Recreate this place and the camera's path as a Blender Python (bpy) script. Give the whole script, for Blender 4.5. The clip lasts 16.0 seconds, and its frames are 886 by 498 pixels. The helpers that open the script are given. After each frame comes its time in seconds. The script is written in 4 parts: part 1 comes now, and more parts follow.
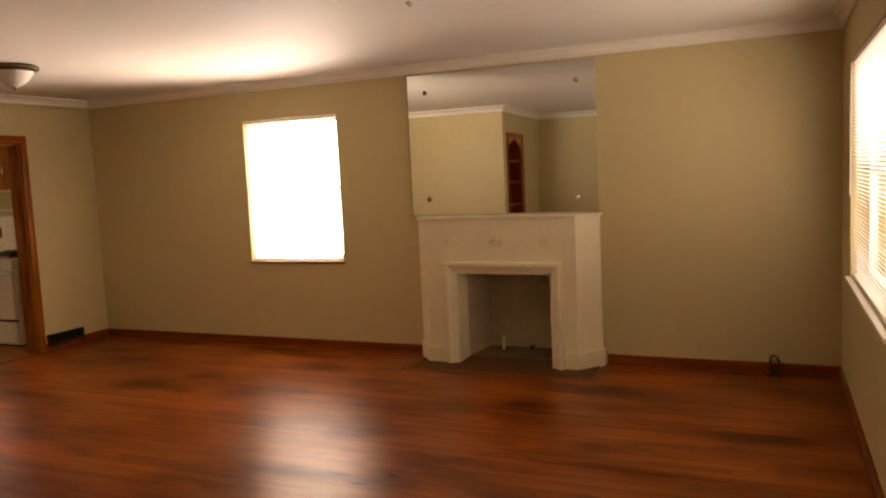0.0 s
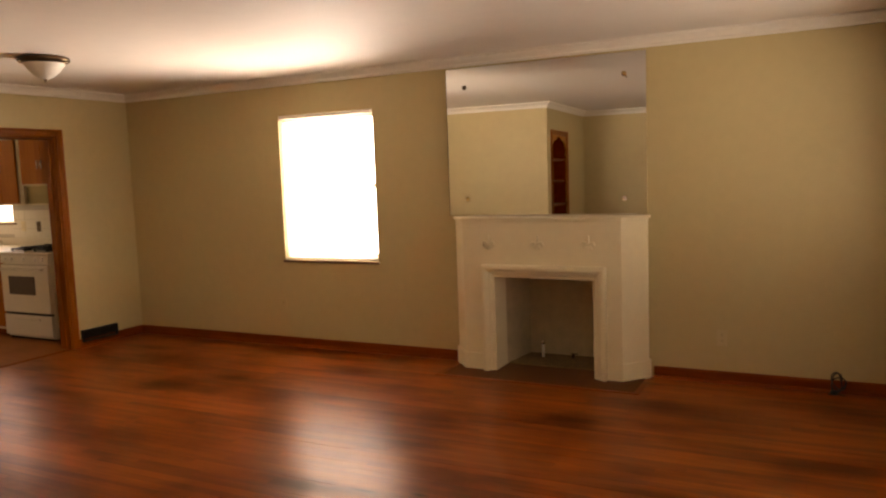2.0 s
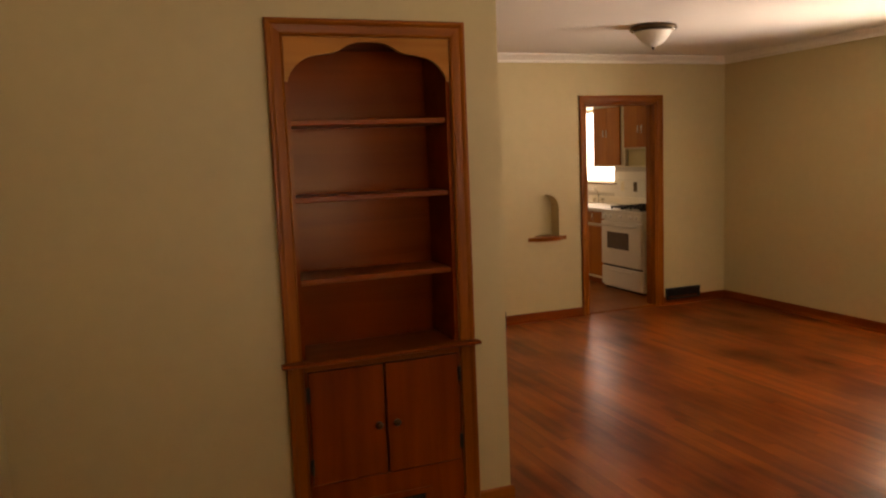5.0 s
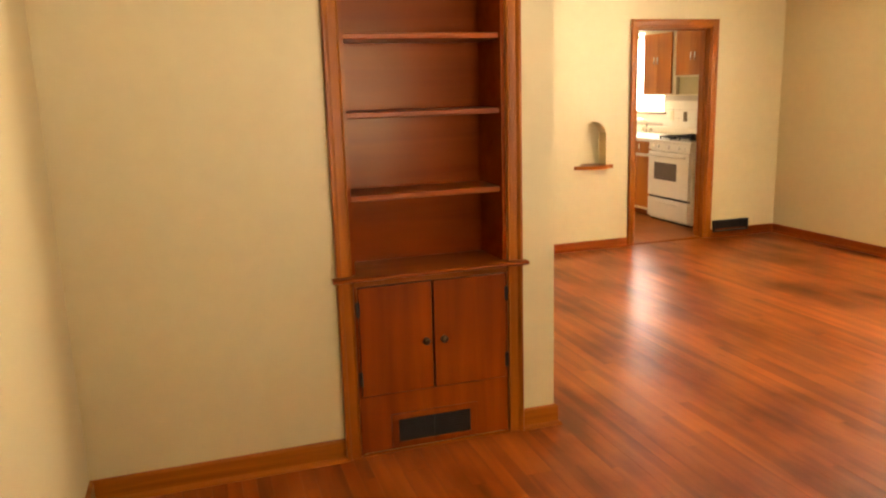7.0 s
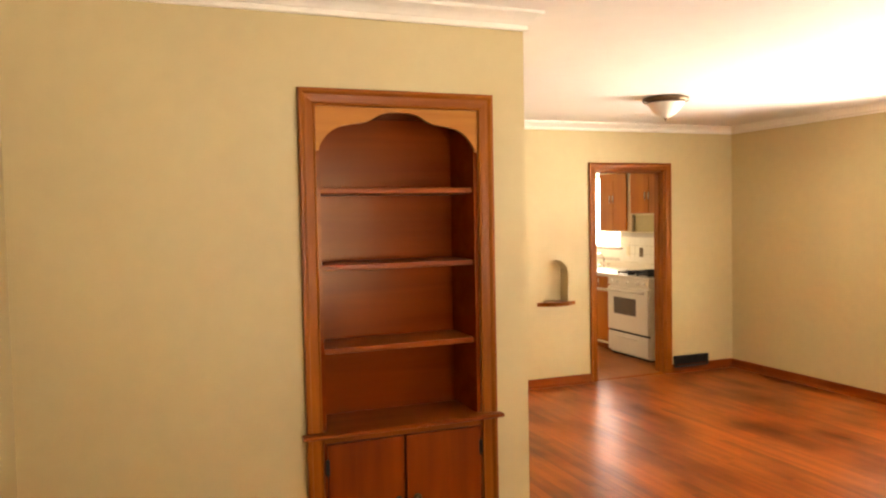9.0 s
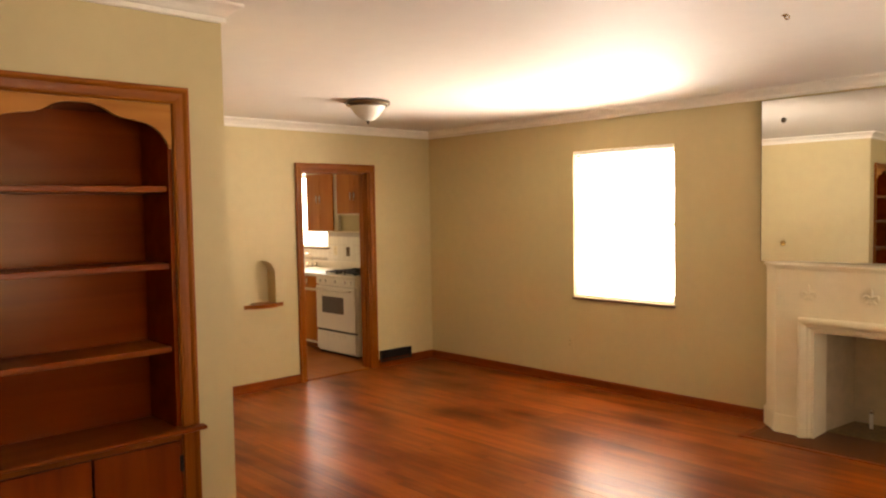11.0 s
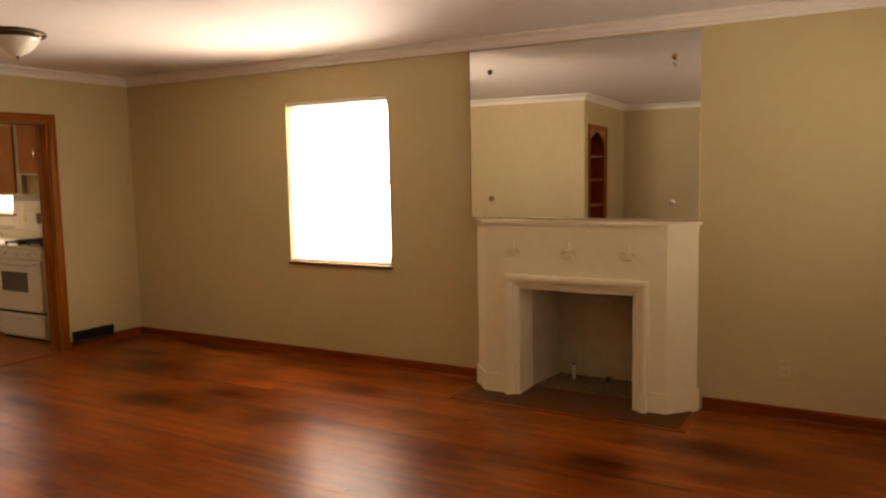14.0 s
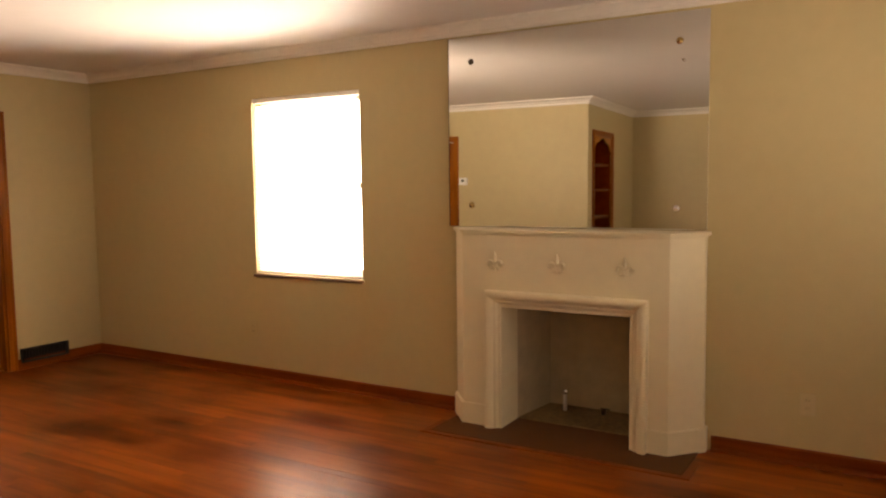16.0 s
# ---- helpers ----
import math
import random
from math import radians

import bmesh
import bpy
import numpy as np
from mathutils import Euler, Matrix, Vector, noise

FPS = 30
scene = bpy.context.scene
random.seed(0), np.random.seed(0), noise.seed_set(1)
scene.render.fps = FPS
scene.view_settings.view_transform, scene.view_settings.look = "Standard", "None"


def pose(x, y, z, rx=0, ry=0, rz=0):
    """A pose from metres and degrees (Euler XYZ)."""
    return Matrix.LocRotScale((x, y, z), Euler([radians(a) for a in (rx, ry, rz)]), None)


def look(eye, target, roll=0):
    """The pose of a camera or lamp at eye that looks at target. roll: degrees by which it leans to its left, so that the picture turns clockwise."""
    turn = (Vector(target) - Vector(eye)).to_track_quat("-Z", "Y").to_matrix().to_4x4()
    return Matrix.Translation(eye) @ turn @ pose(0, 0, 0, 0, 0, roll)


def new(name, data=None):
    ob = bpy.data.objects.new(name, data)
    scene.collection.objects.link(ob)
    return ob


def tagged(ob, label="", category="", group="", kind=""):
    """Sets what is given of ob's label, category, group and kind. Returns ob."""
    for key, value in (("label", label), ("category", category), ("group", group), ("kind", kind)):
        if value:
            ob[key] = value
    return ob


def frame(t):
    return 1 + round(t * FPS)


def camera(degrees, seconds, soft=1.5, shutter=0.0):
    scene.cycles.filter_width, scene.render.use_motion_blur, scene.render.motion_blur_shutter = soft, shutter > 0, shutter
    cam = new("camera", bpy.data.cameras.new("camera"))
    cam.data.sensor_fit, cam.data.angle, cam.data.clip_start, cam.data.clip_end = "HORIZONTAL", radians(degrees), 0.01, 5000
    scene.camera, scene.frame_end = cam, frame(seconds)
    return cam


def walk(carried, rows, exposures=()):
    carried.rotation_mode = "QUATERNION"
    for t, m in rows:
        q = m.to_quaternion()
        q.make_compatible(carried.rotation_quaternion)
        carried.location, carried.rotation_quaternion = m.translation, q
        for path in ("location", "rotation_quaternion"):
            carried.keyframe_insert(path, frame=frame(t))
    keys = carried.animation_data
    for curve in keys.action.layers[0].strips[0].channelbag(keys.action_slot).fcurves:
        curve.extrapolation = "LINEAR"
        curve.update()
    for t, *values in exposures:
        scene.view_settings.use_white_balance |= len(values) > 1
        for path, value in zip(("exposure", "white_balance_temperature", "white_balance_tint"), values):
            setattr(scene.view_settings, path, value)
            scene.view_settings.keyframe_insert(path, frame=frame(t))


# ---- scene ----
cam = camera(60.6, 16.0, soft=2.2)
PATH = [
    (0, (6.538, -5.883, 1.557), (5.738, -4.061, 1.361), -2.7),
    (0.5, (6.526, -5.81, 1.572), (5.596, -4.05, 1.376), -2.6),
    (1, (6.547, -5.759, 1.577), (5.494, -4.069, 1.384), -1.7),
    (1.5, (6.524, -5.701, 1.587), (5.474, -4.014, 1.368), -1.7),
    (2, (6.469, -5.613, 1.561), (5.565, -3.839, 1.363), -2.1),
    (2.5, (6.407, -5.545, 1.572), (5.399, -3.827, 1.389), -2.9),
    (3, (6.372, -5.485, 1.611), (5.035, -4.005, 1.46), -2.7),
    (3.5, (6.351, -5.458, 1.608), (4.77, -4.242, 1.464), -2.1),
    (4, (6.339, -5.473, 1.597), (4.619, -4.468, 1.424), -2.3),
    (4.5, (6.313, -5.508, 1.593), (4.502, -4.679, 1.404), -2.6),
    (5, (6.294, -5.54, 1.578), (4.439, -4.833, 1.339), -2.3),
    (7.5, (6.281, -5.593, 1.516), (4.418, -4.996, 1.1), -1.7),
    (8, (6.279, -5.609, 1.56), (4.395, -4.999, 1.28), -1.6),
    (8.5, (6.26, -5.628, 1.594), (4.374, -4.985, 1.414), -1.1),
    (9, (6.228, -5.643, 1.631), (4.366, -4.917, 1.542), -1.1),
    (9.5, (6.217, -5.654, 1.649), (4.438, -4.741, 1.609), -0.7),
    (10, (6.21, -5.65, 1.649), (4.561, -4.52, 1.589), -0.8),
    (10.2, (6.209, -5.64, 1.647), (4.614, -4.435, 1.582), -1.0),
    (12.3, (6.219, -5.474, 1.613), (4.815, -4.056, 1.484), -0.8),
    (12.5, (6.241, -5.425, 1.609), (4.81, -4.035, 1.469), -1.6),
    (13, (6.255, -5.268, 1.597), (4.799, -3.906, 1.439), -0.8),
    (13.5, (6.318, -5.11, 1.577), (5.013, -3.606, 1.393), -1.2),
    (14, (6.248, -4.926, 1.556), (5.263, -3.197, 1.35), -1.1),
    (14.5, (6.167, -4.773, 1.522), (5.551, -2.878, 1.347), -1.0),
    (15, (6.128, -4.642, 1.491), (5.552, -2.736, 1.298), -1.4),
    (15.5, (6.151, -4.458, 1.525), (5.342, -2.64, 1.326), -1.7),
    (16, (6.164, -4.247, 1.472), (5.142, -2.534, 1.305), -0.7),
]
EXPO = [(0, -0.05, 8500, 24), (3.0, -0.04, 8500, 24), (5.0, -0.12, 8500, 24), (7.3, 1.86, 7500, 15.5), (8.5, 1.74, 7500, 15.5), (10.2, 1.15, 7500, 15), (12.3, 0.3, 8300, 24), (13.2, 0.12, 8300, 24), (14, 0.0, 8300, 24), (16, 0.15, 8300, 24)]
walk(cam, [(t, look(eye, target, roll)) for t, eye, target, roll in PATH], EXPO)

# ---- world, daylight ----
world = bpy.data.worlds.new("sky")
scene.world = world
world.use_nodes = True
wn = world.node_tree
sky = wn.nodes.new("ShaderNodeTexSky")
sky.sky_type, sky.sun_disc = "NISHITA", False
sky.sun_elevation, sky.sun_rotation = radians(50), radians(200)
wn.nodes["Background"].inputs[1].default_value = 0.12
wn.links.new(sky.outputs[0], wn.nodes["Background"].inputs[0])

# room: origin in the corner of the kitchen wall and the fireplace wall, y runs away from the fireplace wall as negative
XE, XB, YB, YS, ZC = 6.972, 3.32, -4.125, -6.085, 2.482
ZCROWN = 2.405
NW = (1.958, 2.974, 0.815, 2.14)      # window in the fireplace wall: x, x, z, z
EW = (-2.40, -0.60, 0.81, 2.14)      # windows in the east wall: y, y, z, z
FW = (-4.70, -3.70, 0.81, 2.14)
KW = (-3.15, -1.935, 1.175, 2.11)       # kitchen window: x, x, z, z
DOOR = (-1.653, -0.838, 2.04)         # doorway to the kitchen: y, y, height


def area(name, m, w, h, watts, col=(1, 0.97, 0.93)):
    d = bpy.data.lights.new(name, "AREA")
    d.shape, d.size, d.size_y, d.energy, d.color = "RECTANGLE", w, h, watts, col
    o = new(name, d)
    o.matrix_world = m
    return o


area("daylight_north", look((2.466, 0.26, 1.48), (2.466, -1, 1.60)), 1.0, 1.3, 88).data.spread = radians(125)
area("daylight_east", look((XE + 0.24, -1.50, 1.49), (0, -1.50, 1.49)), 1.76, 1.28, 36)
area("daylight_front", look((XE + 0.24, -4.20, 1.49), (0, -4.20, 1.49)), 0.96, 1.28, 27)
area("daylight_kitchen", look((-2.54, 0.22, 1.64), (-2.54, -1, 1.64)), 1.2, 0.92, 31)
sun = bpy.data.lights.new("sun", "SUN")
sun.energy, sun.angle, sun.color = 3.0, radians(0.5), (1, 0.95, 0.88)
new("sun", sun).matrix_world = look((-4, -9, 16), (0, 0, 0))


# ---- materials ----
def mat(name, base, rough=0.5, metal=0.0, spec=0.5, var=0.12, scale=6.0, bump=0.0, bscale=80.0, coat=0.0, stretch=(1, 1, 1), fine=None):
    """A painted or plain surface: base colour varied at two scales, with fine relief."""
    m = bpy.data.materials.new(name)
    m.use_nodes = True
    t = m.node_tree
    b = t.nodes["Principled BSDF"]
    N, L = t.nodes.new, t.links.new
    co = N("ShaderNodeTexCoord")
    mp = N("ShaderNodeMapping")
    mp.inputs["Scale"].default_value = stretch
    L(co.outputs["Object"], mp.inputs[0])
    n1, n2 = N("ShaderNodeTexNoise"), N("ShaderNodeTexNoise")
    n1.inputs["Scale"].default_value, n1.inputs["Detail"].default_value = scale * 0.25, 3
    n2.inputs["Scale"].default_value, n2.inputs["Detail"].default_value = scale * 4, 5
    for n in (n1, n2):
        L(mp.outputs[0], n.inputs["Vector"])
    mx = N("ShaderNodeMath")
    mx.operation = "ADD"
    L(n1.outputs["Fac"], mx.inputs[0])
    L(n2.outputs["Fac"], mx.inputs[1])
    rp = N("ShaderNodeValToRGB")
    lo = [max(0, c * (1 - var)) for c in base]
    hi = [min(1, c * (1 + var)) for c in base] if fine is None else fine
    rp.color_ramp.elements[0].position, rp.color_ramp.elements[0].color = 0.35, (*lo, 1)
    rp.color_ramp.elements[1].position, rp.color_ramp.elements[1].color = 0.68, (*hi, 1)
    hf = N("ShaderNodeMath")
    hf.operation = "MULTIPLY"
    hf.inputs[1].default_value = 0.5
    L(mx.outputs[0], hf.inputs[0])
    L(hf.outputs[0], rp.inputs[0])
    L(rp.outputs[0], b.inputs["Base Color"])
    rr = N("ShaderNodeMapRange")
    rr.inputs["To Min"].default_value, rr.inputs["To Max"].default_value = rough * 0.8, min(1, rough * 1.2)
    L(n2.outputs["Fac"], rr.inputs["Value"])
    L(rr.outputs[0], b.inputs["Roughness"])
    b.inputs["Metallic"].default_value = metal
    b.inputs["Specular IOR Level"].default_value = spec
    b.inputs["Coat Weight"].default_value = coat
    if bump:
        n3 = N("ShaderNodeTexNoise")
        n3.inputs["Scale"].default_value, n3.inputs["Detail"].default_value = bscale, 4
        L(mp.outputs[0], n3.inputs["Vector"])
        bp = N("ShaderNodeBump")
        bp.inputs["Strength"].default_value, bp.inputs["Distance"].default_value = bump, 0.002
        L(n3.outputs["Fac"], bp.inputs["Height"])
        L(bp.outputs[0], b.inputs["Normal"])
    return m


def wood(name, dark, light, rough=0.35, axis="Z", pieces=None, coat=0.0, grain=1.0, stains=False, spec=0.14):
    """Varnished wood with grain along one axis. pieces: 'object' or 'island' varies board from board."""
    m = bpy.data.materials.new(name)
    m.use_nodes = True
    t = m.node_tree
    b = t.nodes["Principled BSDF"]
    N, L = t.nodes.new, t.links.new
    co = N("ShaderNodeNewGeometry")
    pos = co.outputs["Position"]
    rnd = None
    if pieces:
        rnd = N("ShaderNodeObjectInfo").outputs["Random"] if pieces == "object" else co.outputs["Random Per Island"]
        sc = N("ShaderNodeVectorMath")
        sc.operation = "SCALE"
        sc.inputs[0].default_value = (17, 31, 0)
        L(rnd, sc.inputs["Scale"])
        ad = N("ShaderNodeVectorMath")
        L(pos, ad.inputs[0])
        L(sc.outputs[0], ad.inputs[1])
        pos = ad.outputs[0]
    mp = N("ShaderNodeMapping")
    s = {"X": (0.9, 13, 13) if stains else (1.2, 22, 22), "Y": (22, 1.2, 22), "Z": (22, 22, 1.2)}[axis]
    mp.inputs["Scale"].default_value = [v * grain for v in s]
    L(pos, mp.inputs[0])
    g1, g2 = N("ShaderNodeTexNoise"), N("ShaderNodeTexNoise")
    g1.inputs["Scale"].default_value, g1.inputs["Detail"].default_value, g1.inputs["Distortion"].default_value = 1.0, (2 if stains else 6), 0.6
    L(mp.outputs[0], g1.inputs["Vector"])
    g2.inputs["Scale"].default_value, g2.inputs["Detail"].default_value = (1.1 if stains else 2.2), (5 if stains else 2)
    m2 = N("ShaderNodeMapping")
    m2.inputs["Scale"].default_value = (1.2, 2.4, 1) if stains else (1, 1, 1)
    L(co.outputs["Position"], m2.inputs[0])
    L(m2.outputs[0], g2.inputs["Vector"])
    rp = N("ShaderNodeValToRGB")
    rp.color_ramp.elements[0].position, rp.color_ramp.elements[0].color = (0.05 if stains else 0.25), (*dark, 1)
    rp.color_ramp.elements[1].position, rp.color_ramp.elements[1].color = (0.88 if stains else 0.78), (*light, 1)
    fac = g1.outputs["Fac"]
    if rnd:
        a = N("ShaderNodeMath")
        a.operation, a.inputs[1].default_value, a.inputs[2].default_value = "MULTIPLY_ADD", (0.32 if stains else 0.24), (-0.16 if stains else -0.12)
        L(rnd, a.inputs[0])
        c = N("ShaderNodeMath")
        L(a.outputs[0], c.inputs[0])
        L(fac, c.inputs[1])
        fac = c.outputs[0]
    L(fac, rp.inputs[0])
    col = rp.outputs[0]

    def darken(col, factor, tint):
        mx = N("ShaderNodeMix")
        mx.data_type, mx.blend_type = "RGBA", "MULTIPLY"
        L(factor, mx.inputs[0])
        L(col, mx.inputs[6])
        mx.inputs[7].default_value = (*tint, 1)
        return mx.outputs[2]

    r2 = N("ShaderNodeMapRange")
    r2.inputs["From Min"].default_value, r2.inputs["From Max"].default_value = (0.42, 0.68) if stains else (0.40, 0.75)
    r2.inputs["To Max"].default_value = 1.0 if stains else 0.5
    L(g2.outputs["Fac"], r2.inputs["Value"])
    col = darken(col, r2.outputs[0], (0.46, 0.34, 0.30) if stains else (0.60, 0.50, 0.45))
    if stains:
        # streaks of dark filler and wear along the boards
        m3, g3, r3 = N("ShaderNodeMapping"), N("ShaderNodeTexNoise"), N("ShaderNodeMapRange")
        m3.inputs["Scale"].default_value = (1.2, 9, 1)
        g3.inputs["Scale"].default_value, g3.inputs["Detail"].default_value, g3.inputs["Roughness"].default_value = 1.0, 4, 0.6
        r3.inputs["From Min"].default_value, r3.inputs["From Max"].default_value, r3.inputs["To Max"].default_value = 0.46, 0.76, 0.6
        L(pos, m3.inputs[0])
        L(m3.outputs[0], g3.inputs["Vector"])
        L(g3.outputs["Fac"], r3.inputs["Value"])
        col = darken(col, r3.outputs[0], (0.66, 0.54, 0.50))
        worn = N("ShaderNodeMath")
        worn.operation, worn.inputs[1].default_value = "MULTIPLY", 0.6
        L(r2.outputs[0], worn.inputs[0])
        worn = worn.outputs[0]
        nz = N("ShaderNodeTexNoise")
        nz.inputs["Scale"].default_value, nz.inputs["Detail"].default_value = 2.6, 3
        L(co.outputs["Position"], nz.inputs["Vector"])
        for x, y, rx, ry, tint in STAINS:
            mp2 = N("ShaderNodeMapping")
            mp2.inputs["Location"].default_value = (-x / rx, -y / ry, 0)
            mp2.inputs["Scale"].default_value = (1 / rx, 1 / ry, 0)
            L(co.outputs["Position"], mp2.inputs[0])
            ln = N("ShaderNodeVectorMath")
            ln.operation = "LENGTH"
            L(mp2.outputs[0], ln.inputs[0])
            a = N("ShaderNodeMath")
            a.operation, a.inputs[1].default_value = "MULTIPLY_ADD", 1.3
            L(nz.outputs["Fac"], a.inputs[0])
            L(ln.outputs["Value"], a.inputs[2])
            mr = N("ShaderNodeMapRange")
            mr.inputs["From Min"].default_value, mr.inputs["From Max"].default_value = 2.05, 0.65
            mr.interpolation_type = "SMOOTHSTEP"
            L(a.outputs[0], mr.inputs["Value"])
            col = darken(col, mr.outputs[0], tint)
            wear = N("ShaderNodeMath")
            wear.operation = "MAXIMUM"
            L(mr.outputs[0], wear.inputs[0])
            L(worn, wear.inputs[1])
            worn = wear.outputs[0]
        # the varnish is dull where it is worn
        dull = N("ShaderNodeMapRange")
        dull.inputs["To Min"].default_value, dull.inputs["To Max"].default_value = spec, spec * 0.3
        L(worn, dull.inputs["Value"])
        L(dull.outputs[0], b.inputs["Specular IOR Level"])
    L(col, b.inputs["Base Color"])
    rr = N("ShaderNodeMapRange")
    rr.inputs["To Min"].default_value, rr.inputs["To Max"].default_value = (max(rough * 0.75, 0.283), rough * 1.15) if rough > 0.28 else (rough * 0.75, min(rough * 1.25, 0.268))
    L(g2.outputs["Fac"], rr.inputs["Value"])
    L(rr.outputs[0], b.inputs["Roughness"])
    b.inputs["Coat Weight"].default_value, b.inputs["Coat Roughness"].default_value = coat, rough * 0.7
    b.inputs["Specular IOR Level"].default_value = spec
    if stains or name == "bookcase_wood":
        b.inputs["Specular Tint"].default_value = (1.0, 0.66, 0.38, 1)
    bp = N("ShaderNodeBump")
    bp.inputs["Strength"].default_value, bp.inputs["Distance"].default_value = 0.06, 0.001
    L(g1.outputs["Fac"], bp.inputs["Height"])
    if not stains:
        L(bp.outputs[0], b.inputs["Normal"])
    return m


# worn patches of the floor: x, y, half widths, tint
STAINS = [(4.567, -2.645, 0.07, 0.02, (0.2, 0.15, 0.15)), (4.42, -2.56, 0.10, 0.018, (0.3, 0.22, 0.2)), (4.70, -2.50, 0.05, 0.02, (0.3, 0.22, 0.2)),
          (2.02, -1.40, 0.62, 0.27, (0.36, 0.25, 0.20)), (2.20, -1.11, 0.32, 0.19, (0.36, 0.25, 0.20)),
          (3.13, -0.60, 0.30, 0.14, (0.45, 0.26, 0.33)), (5.0, -1.16, 0.30, 0.15, (0.2, 0.13, 0.13)), (1.2, -0.75, 0.55, 0.22, (0.36, 0.26, 0.24)), (2.7, -0.28, 0.5, 0.10, (0.45, 0.32, 0.28)), (5.6, -0.7, 0.45, 0.2, (0.4, 0.28, 0.26)),
          (4.15, -2.62, 0.55, 0.10, (0.45, 0.38, 0.38)), (0.65, -0.5, 0.35, 0.16, (0.45, 0.42, 0.38)),
          (1.2, -1.9, 0.5, 0.10, (0.5, 0.42, 0.38)), (5.9, -2.1, 0.6, 0.12, (0.5, 0.4, 0.38))]
WALL = mat("wall_paint", (0.545, 0.437, 0.222), 0.55, var=0.04, scale=3, bump=0.25, bscale=160)
CEIL = mat("ceiling_paint", (0.78, 0.73, 0.65), 0.7, var=0.03, scale=2, bump=0.3, bscale=120)
TRIM = mat("trim_paint", (0.80, 0.75, 0.65), 0.4, var=0.04, scale=5)
MANTEL = mat("mantel_paint", (0.80, 0.70, 0.47), 0.4, var=0.035, scale=4, bump=0.2, bscale=60)
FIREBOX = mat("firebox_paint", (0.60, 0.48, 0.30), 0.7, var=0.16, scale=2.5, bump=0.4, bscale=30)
HEARTH = mat("hearth_stone", (0.125, 0.047, 0.015), 0.6, spec=0.15, var=0.25, scale=9, bump=0.3, bscale=50)
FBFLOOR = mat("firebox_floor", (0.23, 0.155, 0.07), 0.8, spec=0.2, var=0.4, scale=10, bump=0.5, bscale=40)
OAKD, OAKL = (0.115, 0.014, 0.0035), (0.43, 0.104, 0.011)
FLOORA = wood("floor_board", OAKD, OAKL, 0.295, "X", "object", 0.0, stains=True, spec=0.35)
FLOORB = wood("floor_boards_rest", OAKD, OAKL, 0.295, "X", "island", 0.0, stains=True, spec=0.35)
CASEZ = wood("casing_wood", (0.20, 0.050, 0.0040), (0.38, 0.115, 0.0095), 0.33, "Z")
CASEX = wood("casing_wood_x", (0.20, 0.050, 0.0040), (0.38, 0.115, 0.0095), 0.33, "X")
CASEY = wood("casing_wood_y", (0.20, 0.050, 0.0040), (0.38, 0.115, 0.0095), 0.33, "Y")
BASEX = wood("baseboard_wood", (0.15, 0.027, 0.0034), (0.27, 0.060, 0.0066), 0.35, "X")
BASEY = wood("baseboard_wood_y", (0.15, 0.027, 0.0034), (0.27, 0.060, 0.0066), 0.35, "Y")
PALE = wood("valance_wood", (0.38, 0.14, 0.020), (0.49, 0.20, 0.034), 0.4, "Y")
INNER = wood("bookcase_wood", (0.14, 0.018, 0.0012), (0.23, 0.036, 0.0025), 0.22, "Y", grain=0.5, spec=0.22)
SHELF = wood("shelf_wood", (0.17, 0.032, 0.0025), (0.30, 0.068, 0.005), 0.3, "Y")
CABINET = wood("cabinet_wood", (0.15, 0.022, 0.0014), (0.31, 0.062, 0.004), 0.3, "Z", grain=0.5)
KCAB = wood("kitchen_cabinet_wood", (0.38, 0.115, 0.014), (0.52, 0.185, 0.026), 0.3, "Z", grain=0.6)
BLACK = mat("black_metal", (0.018, 0.016, 0.015), 0.45, 0.3, var=0.2, scale=20)
BRONZE = mat("bronze", (0.10, 0.065, 0.035), 0.3, 0.9, var=0.3, scale=30)
CHROME = mat("chrome", (0.75, 0.73, 0.70), 0.15, 1.0, var=0.05, scale=20)
BRASS = mat("brass", (0.55, 0.38, 0.15), 0.25, 1.0, var=0.15, scale=40)
FROST = mat("frosted_glass", (0.60, 0.56, 0.48), 0.35, var=0.06, scale=8)
ENAMEL = mat("white_enamel", (0.80, 0.77, 0.71), 0.2, var=0.03, scale=5)
OVENGLASS = mat("oven_glass", (0.11, 0.085, 0.07), 0.25, var=0.1, scale=5)
CREAM = mat("cream_paint", (0.72, 0.64, 0.46), 0.45, var=0.05, scale=6)
OLIVE = mat("cubby_paint", (0.50, 0.44, 0.24), 0.6, var=0.05, scale=5)
COUNTER = mat("counter_laminate", (0.74, 0.68, 0.58), 0.3, var=0.05, scale=30)
TILE = mat("white_tile", (0.80, 0.76, 0.68), 0.15, var=0.03, scale=10)
GROUT = mat("grout", (0.50, 0.46, 0.40), 0.8, var=0.1, scale=20)
KFLOOR = wood("kitchen_floor", (0.24, 0.070, 0.012), (0.36, 0.115, 0.022), 0.35, "X")
PLASTIC = mat("ivory_plastic", (0.70, 0.62, 0.45), 0.35, var=0.04, scale=10)
WHITEP = mat("white_plastic", (0.80, 0.78, 0.74), 0.35, var=0.03, scale=10)
SCREEN = mat("thermostat_screen", (0.10, 0.11, 0.09), 0.2, var=0.1, scale=10)
RUBBER = mat("black_rubber", (0.012, 0.011, 0.010), 0.5, var=0.2, scale=20)
SUB = mat("subfloor", (0.03, 0.006, 0.001), 0.8, var=0.2, scale=10)
DARKV = mat("vent_void", (0.010, 0.008, 0.006), 0.9, var=0.2, scale=10)
GRASS = mat("lawn", (0.07, 0.11, 0.035), 0.9, var=0.35, scale=3, bump=0.5, bscale=30)


